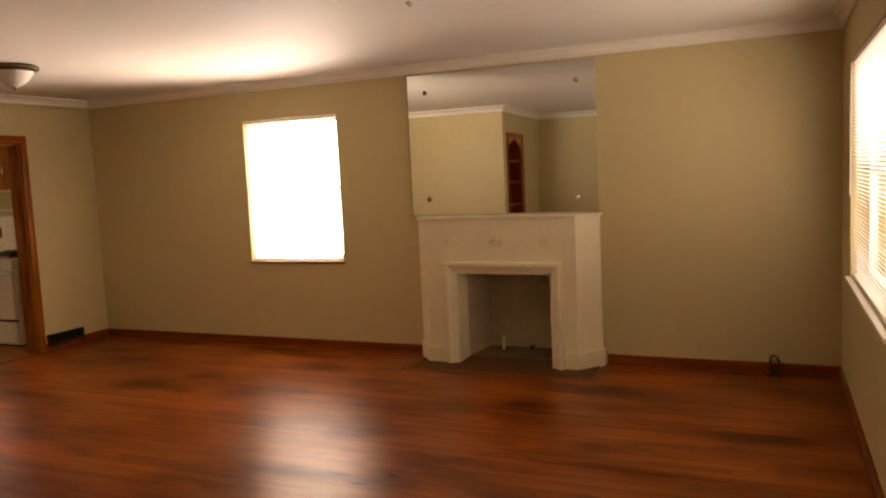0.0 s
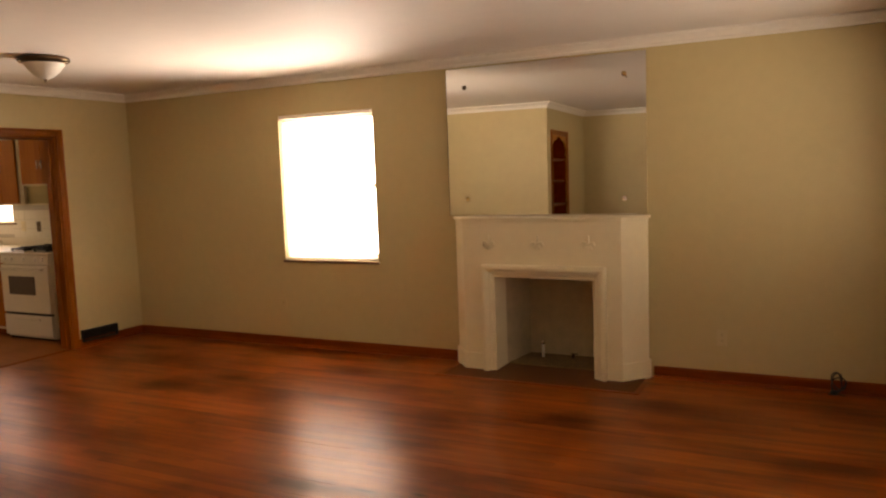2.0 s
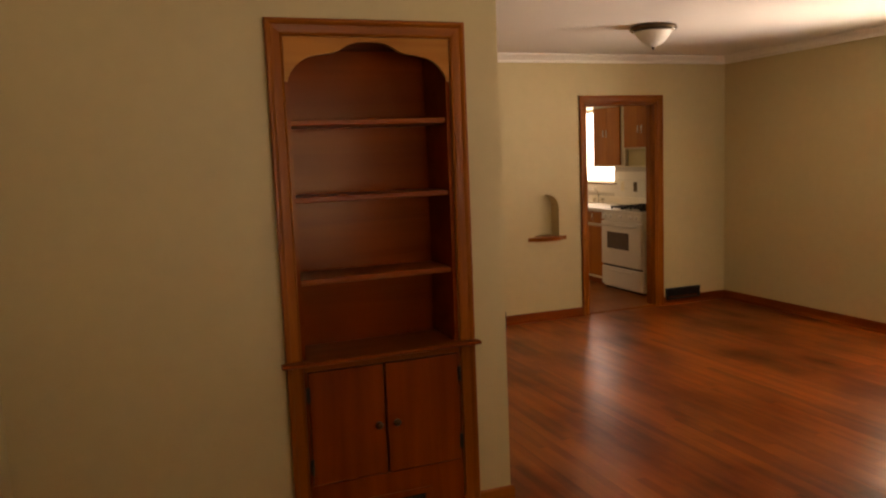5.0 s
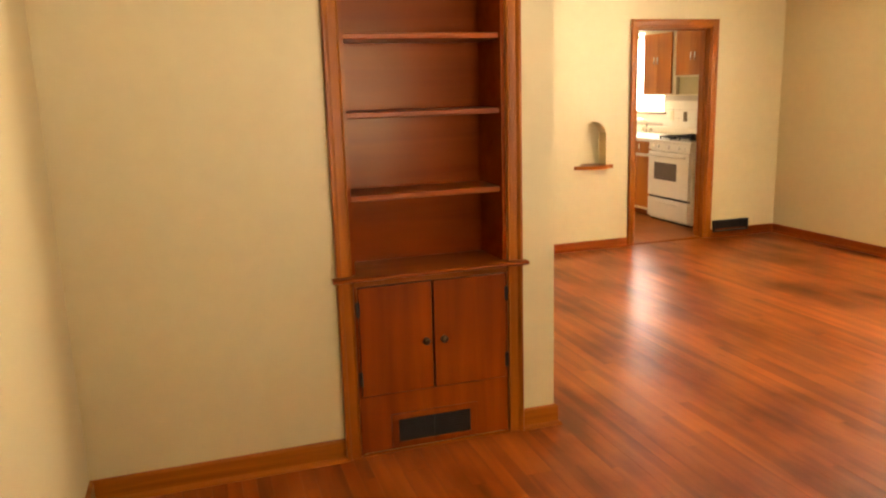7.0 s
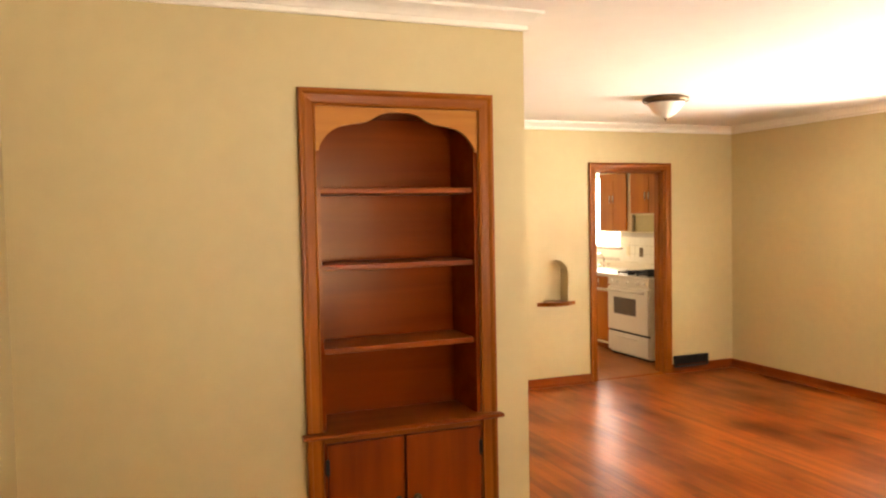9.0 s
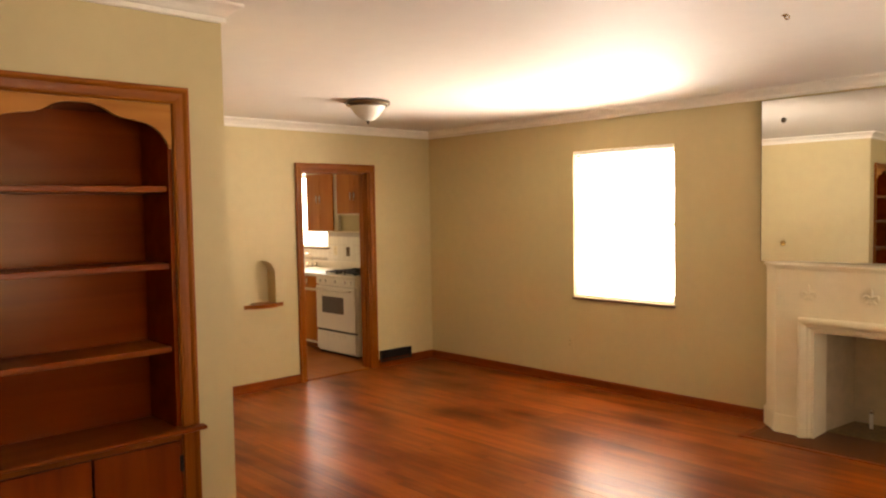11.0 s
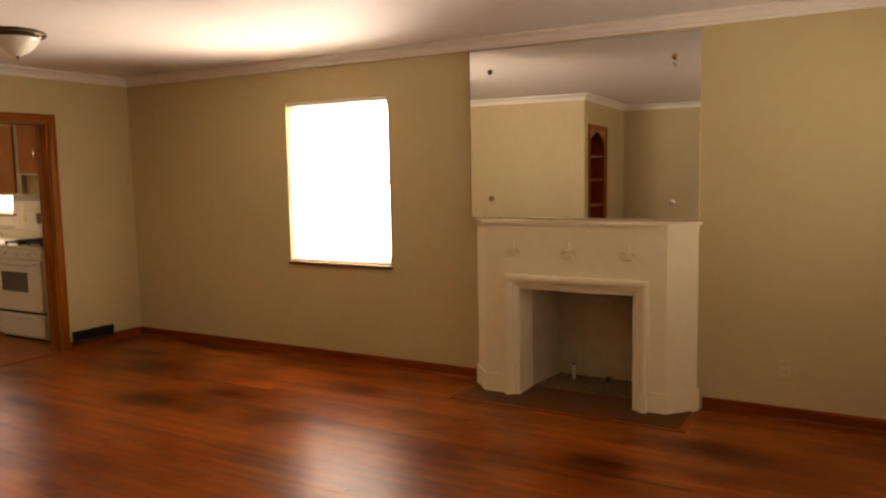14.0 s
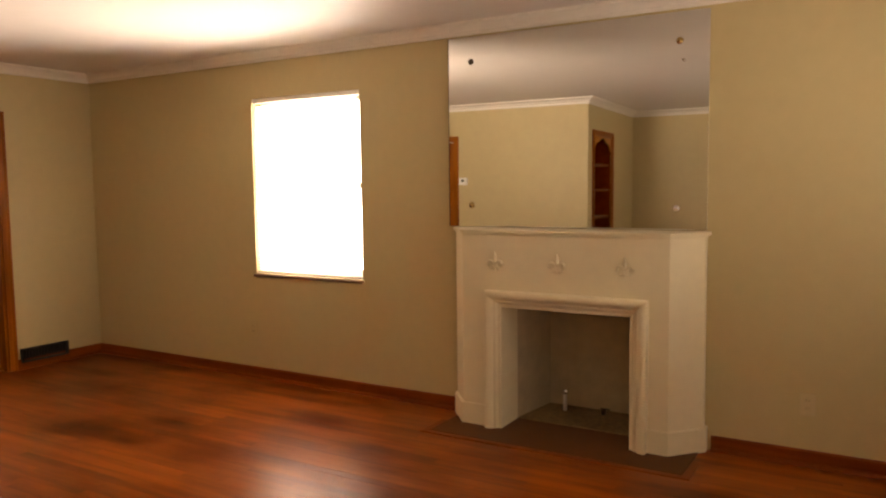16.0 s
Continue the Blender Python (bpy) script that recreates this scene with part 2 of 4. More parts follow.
def translucent(name, col, share):
    m = bpy.data.materials.new(name)
    m.use_nodes = True
    t = m.node_tree
    b = t.nodes["Principled BSDF"]
    b.inputs["Base Color"].default_value, b.inputs["Roughness"].default_value = (*col, 1), 0.45
    tr, mx = t.nodes.new("ShaderNodeBsdfTranslucent"), t.nodes.new("ShaderNodeMixShader")
    tr.inputs[0].default_value, mx.inputs[0].default_value = (*col, 1), share
    t.links.new(b.outputs[0], mx.inputs[1])
    t.links.new(tr.outputs[0], mx.inputs[2])
    t.links.new(mx.outputs[0], t.nodes["Material Output"].inputs[0])
    return m


SLAT = translucent("blind_vinyl", (0.88, 0.86, 0.82), 0.72)
GLASS = bpy.data.materials.new("window_glass")
GLASS.use_nodes = True
gb = GLASS.node_tree.nodes["Principled BSDF"]
gb.inputs["Transmission Weight"].default_value, gb.inputs["Roughness"].default_value, gb.inputs["IOR"].default_value = 1, 0, 1.45
MIRROR = bpy.data.materials.new("mirror_silver")
MIRROR.use_nodes = True
gb = MIRROR.node_tree.nodes["Principled BSDF"]
gb.inputs["Base Color"].default_value, gb.inputs["Metallic"].default_value, gb.inputs["Roughness"].default_value = (0.77, 0.77, 0.735, 1), 1, 0.015


# ---- mesh helpers ----
ORIGIN = {}


def bx(bm, x0, x1, y0, y1, z0, z1, bev=0.0):
    """A box, its edges rounded by bev."""
    r = bmesh.ops.create_cube(bm, size=1, matrix=Matrix.LocRotScale(((x0 + x1) / 2, (y0 + y1) / 2, (z0 + z1) / 2), None, (x1 - x0, y1 - y0, z1 - z0)))
    if bev:
        es = list({e for v in r["verts"] for e in v.link_edges})
        bmesh.ops.bevel(bm, geom=es, offset=bev, segments=2, affect="EDGES", profile=0.5)
    return bm


def box(x0, x1, y0, y1, z0, z1, bev=0.0):
    return bx(bmesh.new(), x0, x1, y0, y1, z0, z1, bev)


def prism(bm, pts, axis, a, b):
    """A polygon pushed from a to b along an axis; pts are the other two coordinates, in order."""
    def at(p, v):
        return {"x": (v, p[0], p[1]), "y": (p[0], v, p[1]), "z": (p[0], p[1], v)}[axis]
    lo = [bm.verts.new(at(p, a)) for p in pts]
    hi = [bm.verts.new(at(p, b)) for p in pts]
    fs = [bm.faces.new(lo), bm.faces.new(hi)]
    for i in range(len(pts)):
        j = (i + 1) % len(pts)
        fs.append(bm.faces.new((lo[i], lo[j], hi[j], hi[i])))
    bmesh.ops.recalc_face_normals(bm, faces=fs)
    return bm


def lathe(bm, prof, centre, axis="z", seg=28):
    """A profile of (radius, height) turned round an axis through centre."""
    rings = []
    for r, h in prof:
        ring = []
        for i in range(seg):
            a = 2 * math.pi * i / seg
            u, v = r * math.cos(a), r * math.sin(a)
            p = {"z": (u, v, h), "y": (u, h, v), "x": (h, u, v)}[axis]
            ring.append(bm.verts.new(Vector(p) + Vector(centre)))
        rings.append(ring)
    fs = []
    for a, b in zip(rings, rings[1:]):
        for i in range(seg):
            fs.append(bm.faces.new((a[i], a[(i + 1) % seg], b[(i + 1) % seg], b[i])))
    for ring in (rings[0], rings[-1]):
        fs.append(bm.faces.new(ring))
    for f in fs:
        f.smooth = True
    bmesh.ops.recalc_face_normals(bm, faces=fs)
    return bm


def tube(bm, pts, r, seg=8):
    """A round bar along points."""
    rings = []
    pts = [Vector(p) for p in pts]
    for i, p in enumerate(pts):
        d = (pts[min(i + 1, len(pts) - 1)] - pts[max(i - 1, 0)]).normalized()
        q = d.to_track_quat("Z", "Y")
        rings.append([bm.verts.new(p + q @ Vector((r * math.cos(2 * math.pi * k / seg), r * math.sin(2 * math.pi * k / seg), 0))) for k in range(seg)])
    fs = []
    for a, b in zip(rings, rings[1:]):
        for i in range(seg):
            f = bm.faces.new((a[i], a[(i + 1) % seg], b[(i + 1) % seg], b[i]))
            f.smooth = True
            fs.append(f)
    fs += [bm.faces.new(rings[0]), bm.faces.new(rings[-1])]
    bmesh.ops.recalc_face_normals(bm, faces=fs)
    return bm


def mesh(name, bm, material, origin=(0, 0, 0)):
    bmesh.ops.translate(bm, verts=bm.verts, vec=-Vector(origin))
    me = bpy.data.meshes.new(name)
    bm.to_mesh(me)
    bm.free()
    me.materials.append(material)
    return new(name, me)


def thing(name, at, label, category, group="", kind=""):
    o = new(name)
    o.location = at
    o.empty_display_size = 0.05
    ORIGIN[o.name] = Vector(at)
    return tagged(o, label, category, group, kind)


def part(name, bm, material, parent, label=""):
    """One mesh, given in world coordinates, as a part of a thing or of a part."""
    o = mesh(name, bm, material, ORIGIN[parent.name])
    o.parent = parent
    ORIGIN[o.name] = ORIGIN[parent.name]
    return tagged(o, label)


def solid(name, bm, material, label, category, kind="", group="", at=None):
    """A thing that is one mesh."""
    o = mesh(name, bm, material, at or (0, 0, 0))
    if at:
        o.location = at
    ORIGIN[o.name] = Vector(at or (0, 0, 0))
    return tagged(o, label, category, group, kind)


def wall_mesh(axis, plane, thick, u0, u1, z0, z1, holes=()):
    """A wall across an axis from plane to plane+thick with rectangular holes (u, u, z, z)."""
    bm = bmesh.new()
    us = sorted({u0, u1, *[h[0] for h in holes], *[h[1] for h in holes]})
    zs = sorted({z0, z1, *[h[2] for h in holes], *[h[3] for h in holes]})

    def full(i, j):
        if not (0 <= i < len(us) - 1 and 0 <= j < len(zs) - 1):
            return False
        u, z = (us[i] + us[i + 1]) / 2, (zs[j] + zs[j + 1]) / 2
        return not any(h[0] < u < h[1] and h[2] < z < h[3] for h in holes)

    cache = {}

    def v(i, j, k):
        if (i, j, k) not in cache:
            w = plane + k * thick
            cache[i, j, k] = bm.verts.new((w, us[i], zs[j]) if axis == "x" else (us[i], w, zs[j]))
        return cache[i, j, k]

    for i in range(len(us) - 1):
        for j in range(len(zs) - 1):
            if not full(i, j):
                continue
            for k in (0, 1):
                bm.faces.new([v(i, j, k), v(i + 1, j, k), v(i + 1, j + 1, k), v(i, j + 1, k)])
            for di, dj, a, b in ((-1, 0, (i, j), (i, j + 1)), (1, 0, (i + 1, j), (i + 1, j + 1)), (0, -1, (i, j), (i + 1, j)), (0, 1, (i, j + 1), (i + 1, j + 1))):
                if not full(i + di, j + dj):
                    bm.faces.new([v(*a, 0), v(*b, 0), v(*b, 1), v(*a, 1)])
    bmesh.ops.recalc_face_normals(bm, faces=bm.faces)
    return bm


def sweep(prof, path, closed=False):
    """A moulding profile of (distance from the wall, height) along a plan path with the room on its left, mitred."""
    bm = bmesh.new()
    n = len(path)
    P = [Vector((*p, 0)) for p in path]
    rings = []
    for i in range(n):
        a = (P[i] - P[i - 1]).normalized() if (i or closed) else None
        b = (P[(i + 1) % n] - P[i]).normalized() if (i < n - 1 or closed) else None
        na = Vector((-a.y, a.x, 0)) if a else None
        nb = Vector((-b.y, b.x, 0)) if b else None
        if na and nb:
            m = (na + nb).normalized()
            m = m / m.dot(na)
        else:
            m = na or nb
        rings.append([bm.verts.new(P[i] + m * d + Vector((0, 0, z))) for d, z in prof])
    k = len(prof)
    for i in range(n if closed else n - 1):
        r, s = rings[i], rings[(i + 1) % n]
        for j in range(k):
            bm.faces.new((r[j], r[(j + 1) % k], s[(j + 1) % k], s[j]))
    if not closed:
        bm.faces.new(rings[0])
        bm.faces.new(rings[-1])
    bmesh.ops.recalc_face_normals(bm, faces=bm.faces)
    return bm


def plain_box(name, x0, x1, y0, y1, z0, z1, material, label, category):
    return solid(name, box(x0, x1, y0, y1, z0, z1), material, label, category, "structure")


# ---- structure ----
T = 0.15
tagged(solid("ground", box(-60, 70, -60, 60, -0.6, -0.45), GRASS, "mown green lawn around the house", "lawn", "structure"))
FB = (4.165, 4.945, 0.0, 0.745)        # fireplace opening
solid("wall_north", wall_mesh("y", 0, 0.2, -3.2, XE + T, -0.05, 2.6, [NW, KW, FB]), WALL, "khaki painted plaster wall around the fireplace", "wall", "structure")
NICHE = (-2.218, -1.952, 0.795, 1.197)
solid("wall_west", wall_mesh("x", 0, -T, YB - T, 0, -0.05, 2.6, [(DOOR[0], DOOR[1], -0.05, DOOR[2]), NICHE]), WALL, "khaki painted plaster wall with a doorway and an arched niche", "wall", "structure")
solid("wall_dining", wall_mesh("y", YB, -T, 0, XB - T, -0.05, 2.6, [(0.73, 1.61, -0.05, 2.04)]), WALL, "khaki painted plaster wall with a doorway", "wall", "structure")
BK = (-5.030, -4.348, 0.0, 2.065)      # bookcase recess in its wall: y, y, z, z
solid("wall_bookcase", wall_mesh("x", XB, -T, YS, YB, -0.05, 2.6, [BK]), WALL, "khaki painted plaster wall around the bookcase", "wall", "structure")
solid("wall_south", wall_mesh("y", YS, -T, XB - T, XE + T, -0.05, 2.6), WALL, "khaki painted plaster wall", "wall", "structure")
solid("wall_east", wall_mesh("x", XE, 0.2, YS, 0, -0.05, 2.6, [EW, FW]), WALL, "khaki painted plaster wall with a wide window", "wall", "structure")
plain_box("ceiling", -T, XE + 0.2, YS - T, 0.2, ZC, ZC + 0.12, CEIL, "off-white painted plaster ceiling", "ceiling")

crown = [(0, ZCROWN), (0.013, ZCROWN), (0.016, ZCROWN + 0.004), (0.016, ZCROWN + 0.018), (0.012, ZCROWN + 0.022), (0.019, ZCROWN + 0.026), (0.026, ZCROWN + 0.036),
         (0.037, ZCROWN + 0.047), (0.052, ZCROWN + 0.055), (0.058, ZCROWN + 0.058), (0.066, ZCROWN + 0.060), (0.070, ZCROWN + 0.064), (0.070, ZC - 0.002), (0.074, ZC), (0, ZC)]
solid("crown_moulding", sweep(crown, [(0, 0), (0, YB), (XB, YB), (XB, YS), (XE, YS), (XE, 0)], True), TRIM, "cream painted wooden crown moulding", "moulding", "structure")
HB = 0.085


def board(h):
    """The profile of a baseboard of height h with its shoe moulding."""
    return [(0, 0), (0.030, 0), (0.029, 0.008), (0.024, 0.015), (0.016, 0.019), (0.015, 0.02), (0.015, h - 0.010), (0.012, h - 0.004), (0.008, h), (0, h)]


for h, path, m in ((HB, [(0, 0), (0, DOOR[1] + 0.064)], BASEY), (HB, [(0, DOOR[0] - 0.064), (0, YB), (0.66, YB)], BASEY),
                   (0.096, [(1.68, YB), (XB, YB), (XB, -4.284)], CASEY), (0.096, [(XB, -5.093), (XB, YS), (XE, YS), (XE, -3.0)], CASEY),
                   (HB, [(XE, -3.0), (XE, 0), (5.335, 0)], BASEX), (HB, [(3.745, 0), (0, 0)], BASEX)):
    solid("baseboard", sweep(board(h), path), m, "reddish stained wooden baseboard with a shoe moulding", "baseboard", "structure")


# ---- window blinds ----
def blind(at, width, height, turn, group, label, tilt=36):
    """A venetian blind hung in an opening: at is the middle of its foot, the room lies towards local -y."""
    t = thing("window_blind", at, label, "blind", group)
    t.rotation_euler = (0, 0, turn)

    def add(name, bm, m, label=""):
        o = mesh(name, bm, m)
        o.parent = t
        return tagged(o, label)

    w = width / 2 - 0.012
    hang = random.uniform(0, 3)
    add("headrail", box(-w, w, -0.015, 0.025, height - 0.035, height - 0.004, 0.003), TRIM)
    add("bottom_rail", box(-w, w, -0.010, 0.014, 0.006, 0.022, 0.004), TRIM)
    bm = bmesh.new()
    ang, hw = radians(tilt), 0.0128
    pts = []
    for i in range(5):
        s = -hw + i * hw / 2
        bow = 0.0016 * (1 - (s / hw) ** 2)
        pts.append((-s * math.cos(ang) - bow * math.sin(ang) * -1, s * math.sin(ang) + bow * math.cos(ang)))
    for x in (-w + 0.012, w - 0.012):
        for p in pts:
            bm.verts.new((x, p[0], p[1]))
    bm.verts.ensure_lookup_table()
    for i in range(4):
        f = bm.faces.new((bm.verts[i], bm.verts[i + 1], bm.verts[i + 6], bm.verts[i + 5]))
        f.smooth = True
    me = bpy.data.meshes.new("slat")
    bm.to_mesh(me)
    bm.free()
    me.materials.append(SLAT)
    z = 0.034
    while z < height - 0.045:
        o = new("slat", me)
        o.parent = t
        o.location = (random.uniform(-0.003, 0.003) + 0.006 * math.sin(hang + 3.2 * z), 0.003, z)
        o.rotation_euler = (random.uniform(-0.05, 0.05), 0, 0)
        z += 0.0215
    for x in (-w * 0.7, w * 0.7):
        add("ladder_cord", tube(bmesh.new(), [(x, -0.0105, 0.02), (x, -0.0105, height - 0.03)], 0.0008, 5), TRIM)
    add("tilt_wand", tube(bmesh.new(), [(-w + 0.035, -0.024, height - 0.03), (-w + 0.030, -0.028, height * 0.38)], 0.004, 8), WHITEP, "clear white plastic tilt wand")
    return t


def window(at, width, height, turn, name, rail=True, f=0.045):
    """A double-hung sash window in an opening, the room towards local -y."""
    t = thing(name, at, "white painted double-hung window behind a blind" if rail else "wide bare kitchen window over the sink", "window", "", "structure")
    t.rotation_euler = (0, 0, turn)

    def add(name, bm, m):
        o = mesh(name, bm, m)
        o.parent = t
        return o

    w = width / 2
    bm = bmesh.new()
    bx(bm, -w, -w + f, 0.10, 0.15, 0, height)
    bx(bm, w - f, w, 0.10, 0.15, 0, height)
    bx(bm, -w + f, w - f, 0.10, 0.15, 0, f)
    bx(bm, -w + f, w - f, 0.10, 0.15, height - f, height)
    add("window_frame", bm, TRIM)
    if rail:
        add("meeting_rail", box(-w + f, w - f, 0.105, 0.145, height / 2 - 0.02, height / 2 + 0.02, 0.004), TRIM)
    for z0, z1 in ((f, height / 2 - 0.02), (height / 2 + 0.02, height - f)) if rail else ((f, height - f),):
        p = add("pane", box(-w + f, w - f, 0.122, 0.126, z0, z1), GLASS)
        p.visible_shadow = False
    return t


def sill(bm_box, label, material):
    return solid("window_sill", bm_box, material, label, "sill", "structure")


SILL = mat("sill_paint", (0.16, 0.085, 0.05), 0.5, var=0.15, scale=12)
NCX, NWW, NWH = (NW[0] + NW[1]) / 2, NW[1] - NW[0], NW[3] - NW[2]
window((NCX, 0, NW[2]), NWW, NWH, 0, "window_1", f=0.06)
blind((NCX, 0.010, NW[2]), NWW, NWH, 0, "venetian blinds", "white vinyl venetian blind glowing with daylight")
sill(box(NW[0] - 0.012, NW[1] + 0.012, -0.022, 0.10, NW[2] - 0.022, NW[2] - 0.001, 0.004), "thin brown window sill", SILL)
ECY, EWW, EWH = (EW[0] + EW[1]) / 2, EW[1] - EW[0], EW[3] - EW[2]
window((XE, ECY, EW[2]), EWW, EWH, radians(-90), "window_2")
blind((XE + 0.02, ECY, EW[2]), EWW, EWH, radians(-90), "venetian blinds", "wide white venetian blind with slats tilted", 34)
sill(box(XE - 0.03, XE + 0.10, EW[0] - 0.015, EW[1] + 0.015, EW[2] - 0.022, EW[2] - 0.001, 0.004), "thin painted window sill", TRIM)
FCY = (FW[0] + FW[1]) / 2
window((XE, FCY, FW[2]), FW[1] - FW[0], EWH, radians(-90), "window_4")
blind((XE + 0.02, FCY, FW[2]), FW[1] - FW[0], EWH, radians(-90), "venetian blinds", "white venetian blind with slats tilted", 34)
sill(box(XE - 0.03, XE + 0.10, FW[0] - 0.015, FW[1] + 0.015, FW[2] - 0.022, FW[2] - 0.001, 0.004), "thin painted window sill", TRIM)
KCX, KWW, KWH = (KW[0] + KW[1]) / 2, KW[1] - KW[0], KW[3] - KW[2]
window((KCX, 0, KW[2]), KWW, KWH, 0, "window_3", False, 0.015)
sill(box(KW[0] - 0.01, KW[1] + 0.01, -0.03, 0.10, KW[2] - 0.022, KW[2] - 0.001, 0.004), "dark wooden kitchen window sill", SILL)


# ---- doorways ----
CASING = [(0, 0), (0, 0.011), (0.004, 0.014), (0.010, 0.011), (0.016, 0.013), (0.030, 0.016), (0.042, 0.017), (0.046, 0.022), (0.052, 0.026), (0.062, 0.026), (0.065, 0.022), (0.065, 0)]


def moulded(t, x, y0, y1, h, m_side, m_head):
    """Mitred moulded casing on three sides of an opening in a wall across x: two stiles and a head, as parts of t."""
    def ring(k):
        out = []
        for u, d in CASING:
            y, z = ((y0 - u, 0), (y0 - u, h + u), (y1 + u, h + u), (y1 + u, 0))[k]
            out.append((x + d, y, z))
        return out

    for k, (name, m) in enumerate((("side_casing", m_side), ("head_casing", m_head), ("side_casing", m_side))):
        bm = bmesh.new()
        a = [bm.verts.new(p) for p in ring(k)]
        b = [bm.verts.new(p) for p in ring(k + 1)]
        n = len(a)
        for i in range(n):
            bm.faces.new((a[i], a[(i + 1) % n], b[(i + 1) % n], b[i]))
        bm.faces.new(a)
        bm.faces.new(b)
        bmesh.ops.recalc_face_normals(bm, faces=bm.faces)
        part(name, bm, m, t)


def casing(name, label, y0, y1, h, x, m_side, m_head, depth=0.15):
    """A stained door casing with jambs in a wall across x."""
    t = thing(name, (x, (y0 + y1) / 2, 0), label, "door casing", "", "structure")
    moulded(t, x, y0 + 0.002, y1 - 0.002, h - 0.002, m_side, m_head)
    j0, j1 = x - depth, x - 0.001
    part("jamb", box(j0, j1, y0, y0 + 0.02, 0, h - 0.02), m_side, t)
    part("jamb", box(j0, j1, y1 - 0.02, y1, 0, h - 0.02), m_side, t)
    part("head_jamb", box(j0, j1, y0, y1, h - 0.02, h), m_head, t)
    for ya, yb in ((y0 + 0.02, y0 + 0.032), (y1 - 0.032, y1 - 0.02)):
        part("stop", box(j0 + 0.055, j1 - 0.055, ya, yb, 0, h - 0.02, 0.002), m_side, t)
    part("stop", box(j0 + 0.055, j1 - 0.055, y0 + 0.032, y1 - 0.032, h - 0.032, h - 0.02, 0.002), m_head, t)
    return t


casing("door_1", "red-brown stained wooden casing of the open kitchen doorway", DOOR[0], DOOR[1], DOOR[2], 0, CASEZ, CASEY)
solid("threshold", prism(bmesh.new(), [(-0.15, 0), (-0.14, 0.008), (-0.04, 0.009), (-0.015, 0.004), (-0.01, 0)], "y", DOOR[0] + 0.021, DOOR[1] - 0.021), CASEY, "worn wooden threshold strip", "threshold", "structure")

# closed door in the dining wall, seen in the mirror
t = thing("door_2", (1.17, YB, 0), "stained wooden hall door in its casing", "door", "", "structure")
for x0, x1 in ((0.666, 0.734), (1.606, 1.674)):
    part("side_casing", box(x0, x1, YB, YB + 0.02, 0, 2.104, 0.004), CASEZ, t)
part("head_casing", box(0.734, 1.606, YB, YB + 0.02, 2.036, 2.104, 0.004), CASEX, t)
bm = box(0.74, 1.60, YB - 0.07, YB - 0.03, 0.01, 2.03, 0.003)
for x0, x1 in ((0.85, 1.13), (1.21, 1.49)):
    for z0, z1 in ((0.2, 0.9), (1.05, 1.9)):
        bx(bm, x0, x1, YB - 0.032, YB - 0.022, z0, z1, 0.006)
leaf = part("door_leaf", bm, CASEZ, t)
part("door_knob", lathe(bmesh.new(), [(0.008, YB - 0.03), (0.008, YB + 0.01), (0.026, YB + 0.02), (0.027, YB + 0.035), (0.012, YB + 0.05)], (1.54, 0, 0.95), "y", 16), BRASS, leaf, "round brass knob")

# ---- niche ----
t = thing("wall_niche", (0, -2.085, 0.795), "arched plaster niche in khaki paint", "niche", "", "structure")
bm = bmesh.new()
n0, n1, zs, zt, dp = NICHE[0], NICHE[1], 1.066, 1.197, -0.135
nc, nr = (n0 + n1) / 2, (n1 - n0) / 2 - 0.003
arc = [(nc + nr * math.cos(a), zs + nr * math.sin(a)) for a in [math.pi * i / 16 for i in range(17)]]
outline = [(n1 - 0.003, 0.795)] + arc + [(n0 + 0.003, 0.795)]
f0 = [bm.verts.new((-0.0005, *p)) for p in outline]
f1 = [bm.verts.new((dp, *p)) for p in outline]
for i in range(len(outline) - 1):
    f = bm.faces.new((f0[i], f0[i + 1], f1[i + 1], f1[i]))
    f.smooth = 1 < i < 17
bm.faces.new(f1)
corner = [bm.verts.new((-0.0005, n1, zt)), bm.verts.new((-0.0005, n0, zt)), bm.verts.new((-0.0005, n1, 0.795)), bm.verts.new((-0.0005, n0, 0.795))]
for i in range(1, 9):
    bm.faces.new((f0[i], corner[0], f0[i + 1]))
for i in range(9, 17):
    bm.faces.new((f0[i], corner[1], f0[i + 1]))
bm.faces.new((f0[9], corner[0], corner[1]))
bm.faces.new((f0[0], corner[2], corner[0], f0[1]))
bm.faces.new((f0[-1], f0[-2], corner[1], corner[3]))
bmesh.ops.recalc_face_normals(bm, faces=bm.faces)
part("niche_shell", bm, WALL, t)
bm = bmesh.new()
prism(bm, [(-0.134, nc - 0.129), (-0.134, nc + 0.129), (0.001, nc + 0.129), (0.001, nc + 0.20), (0.016, nc + 0.20), (0.022, nc + 0.165), (0.040, nc + 0.135), (0.066, nc + 0.10), (0.080, nc + 0.05), (0.084, nc),
           (0.080, nc - 0.05), (0.066, nc - 0.10), (0.040, nc - 0.135), (0.022, nc - 0.165), (0.016, nc - 0.20), (0.001, nc - 0.20), (0.001, nc - 0.129)], "z", 0.764, 0.799)
part("niche_shelf", bm, CASEY, t, "scalloped stained wooden shelf")


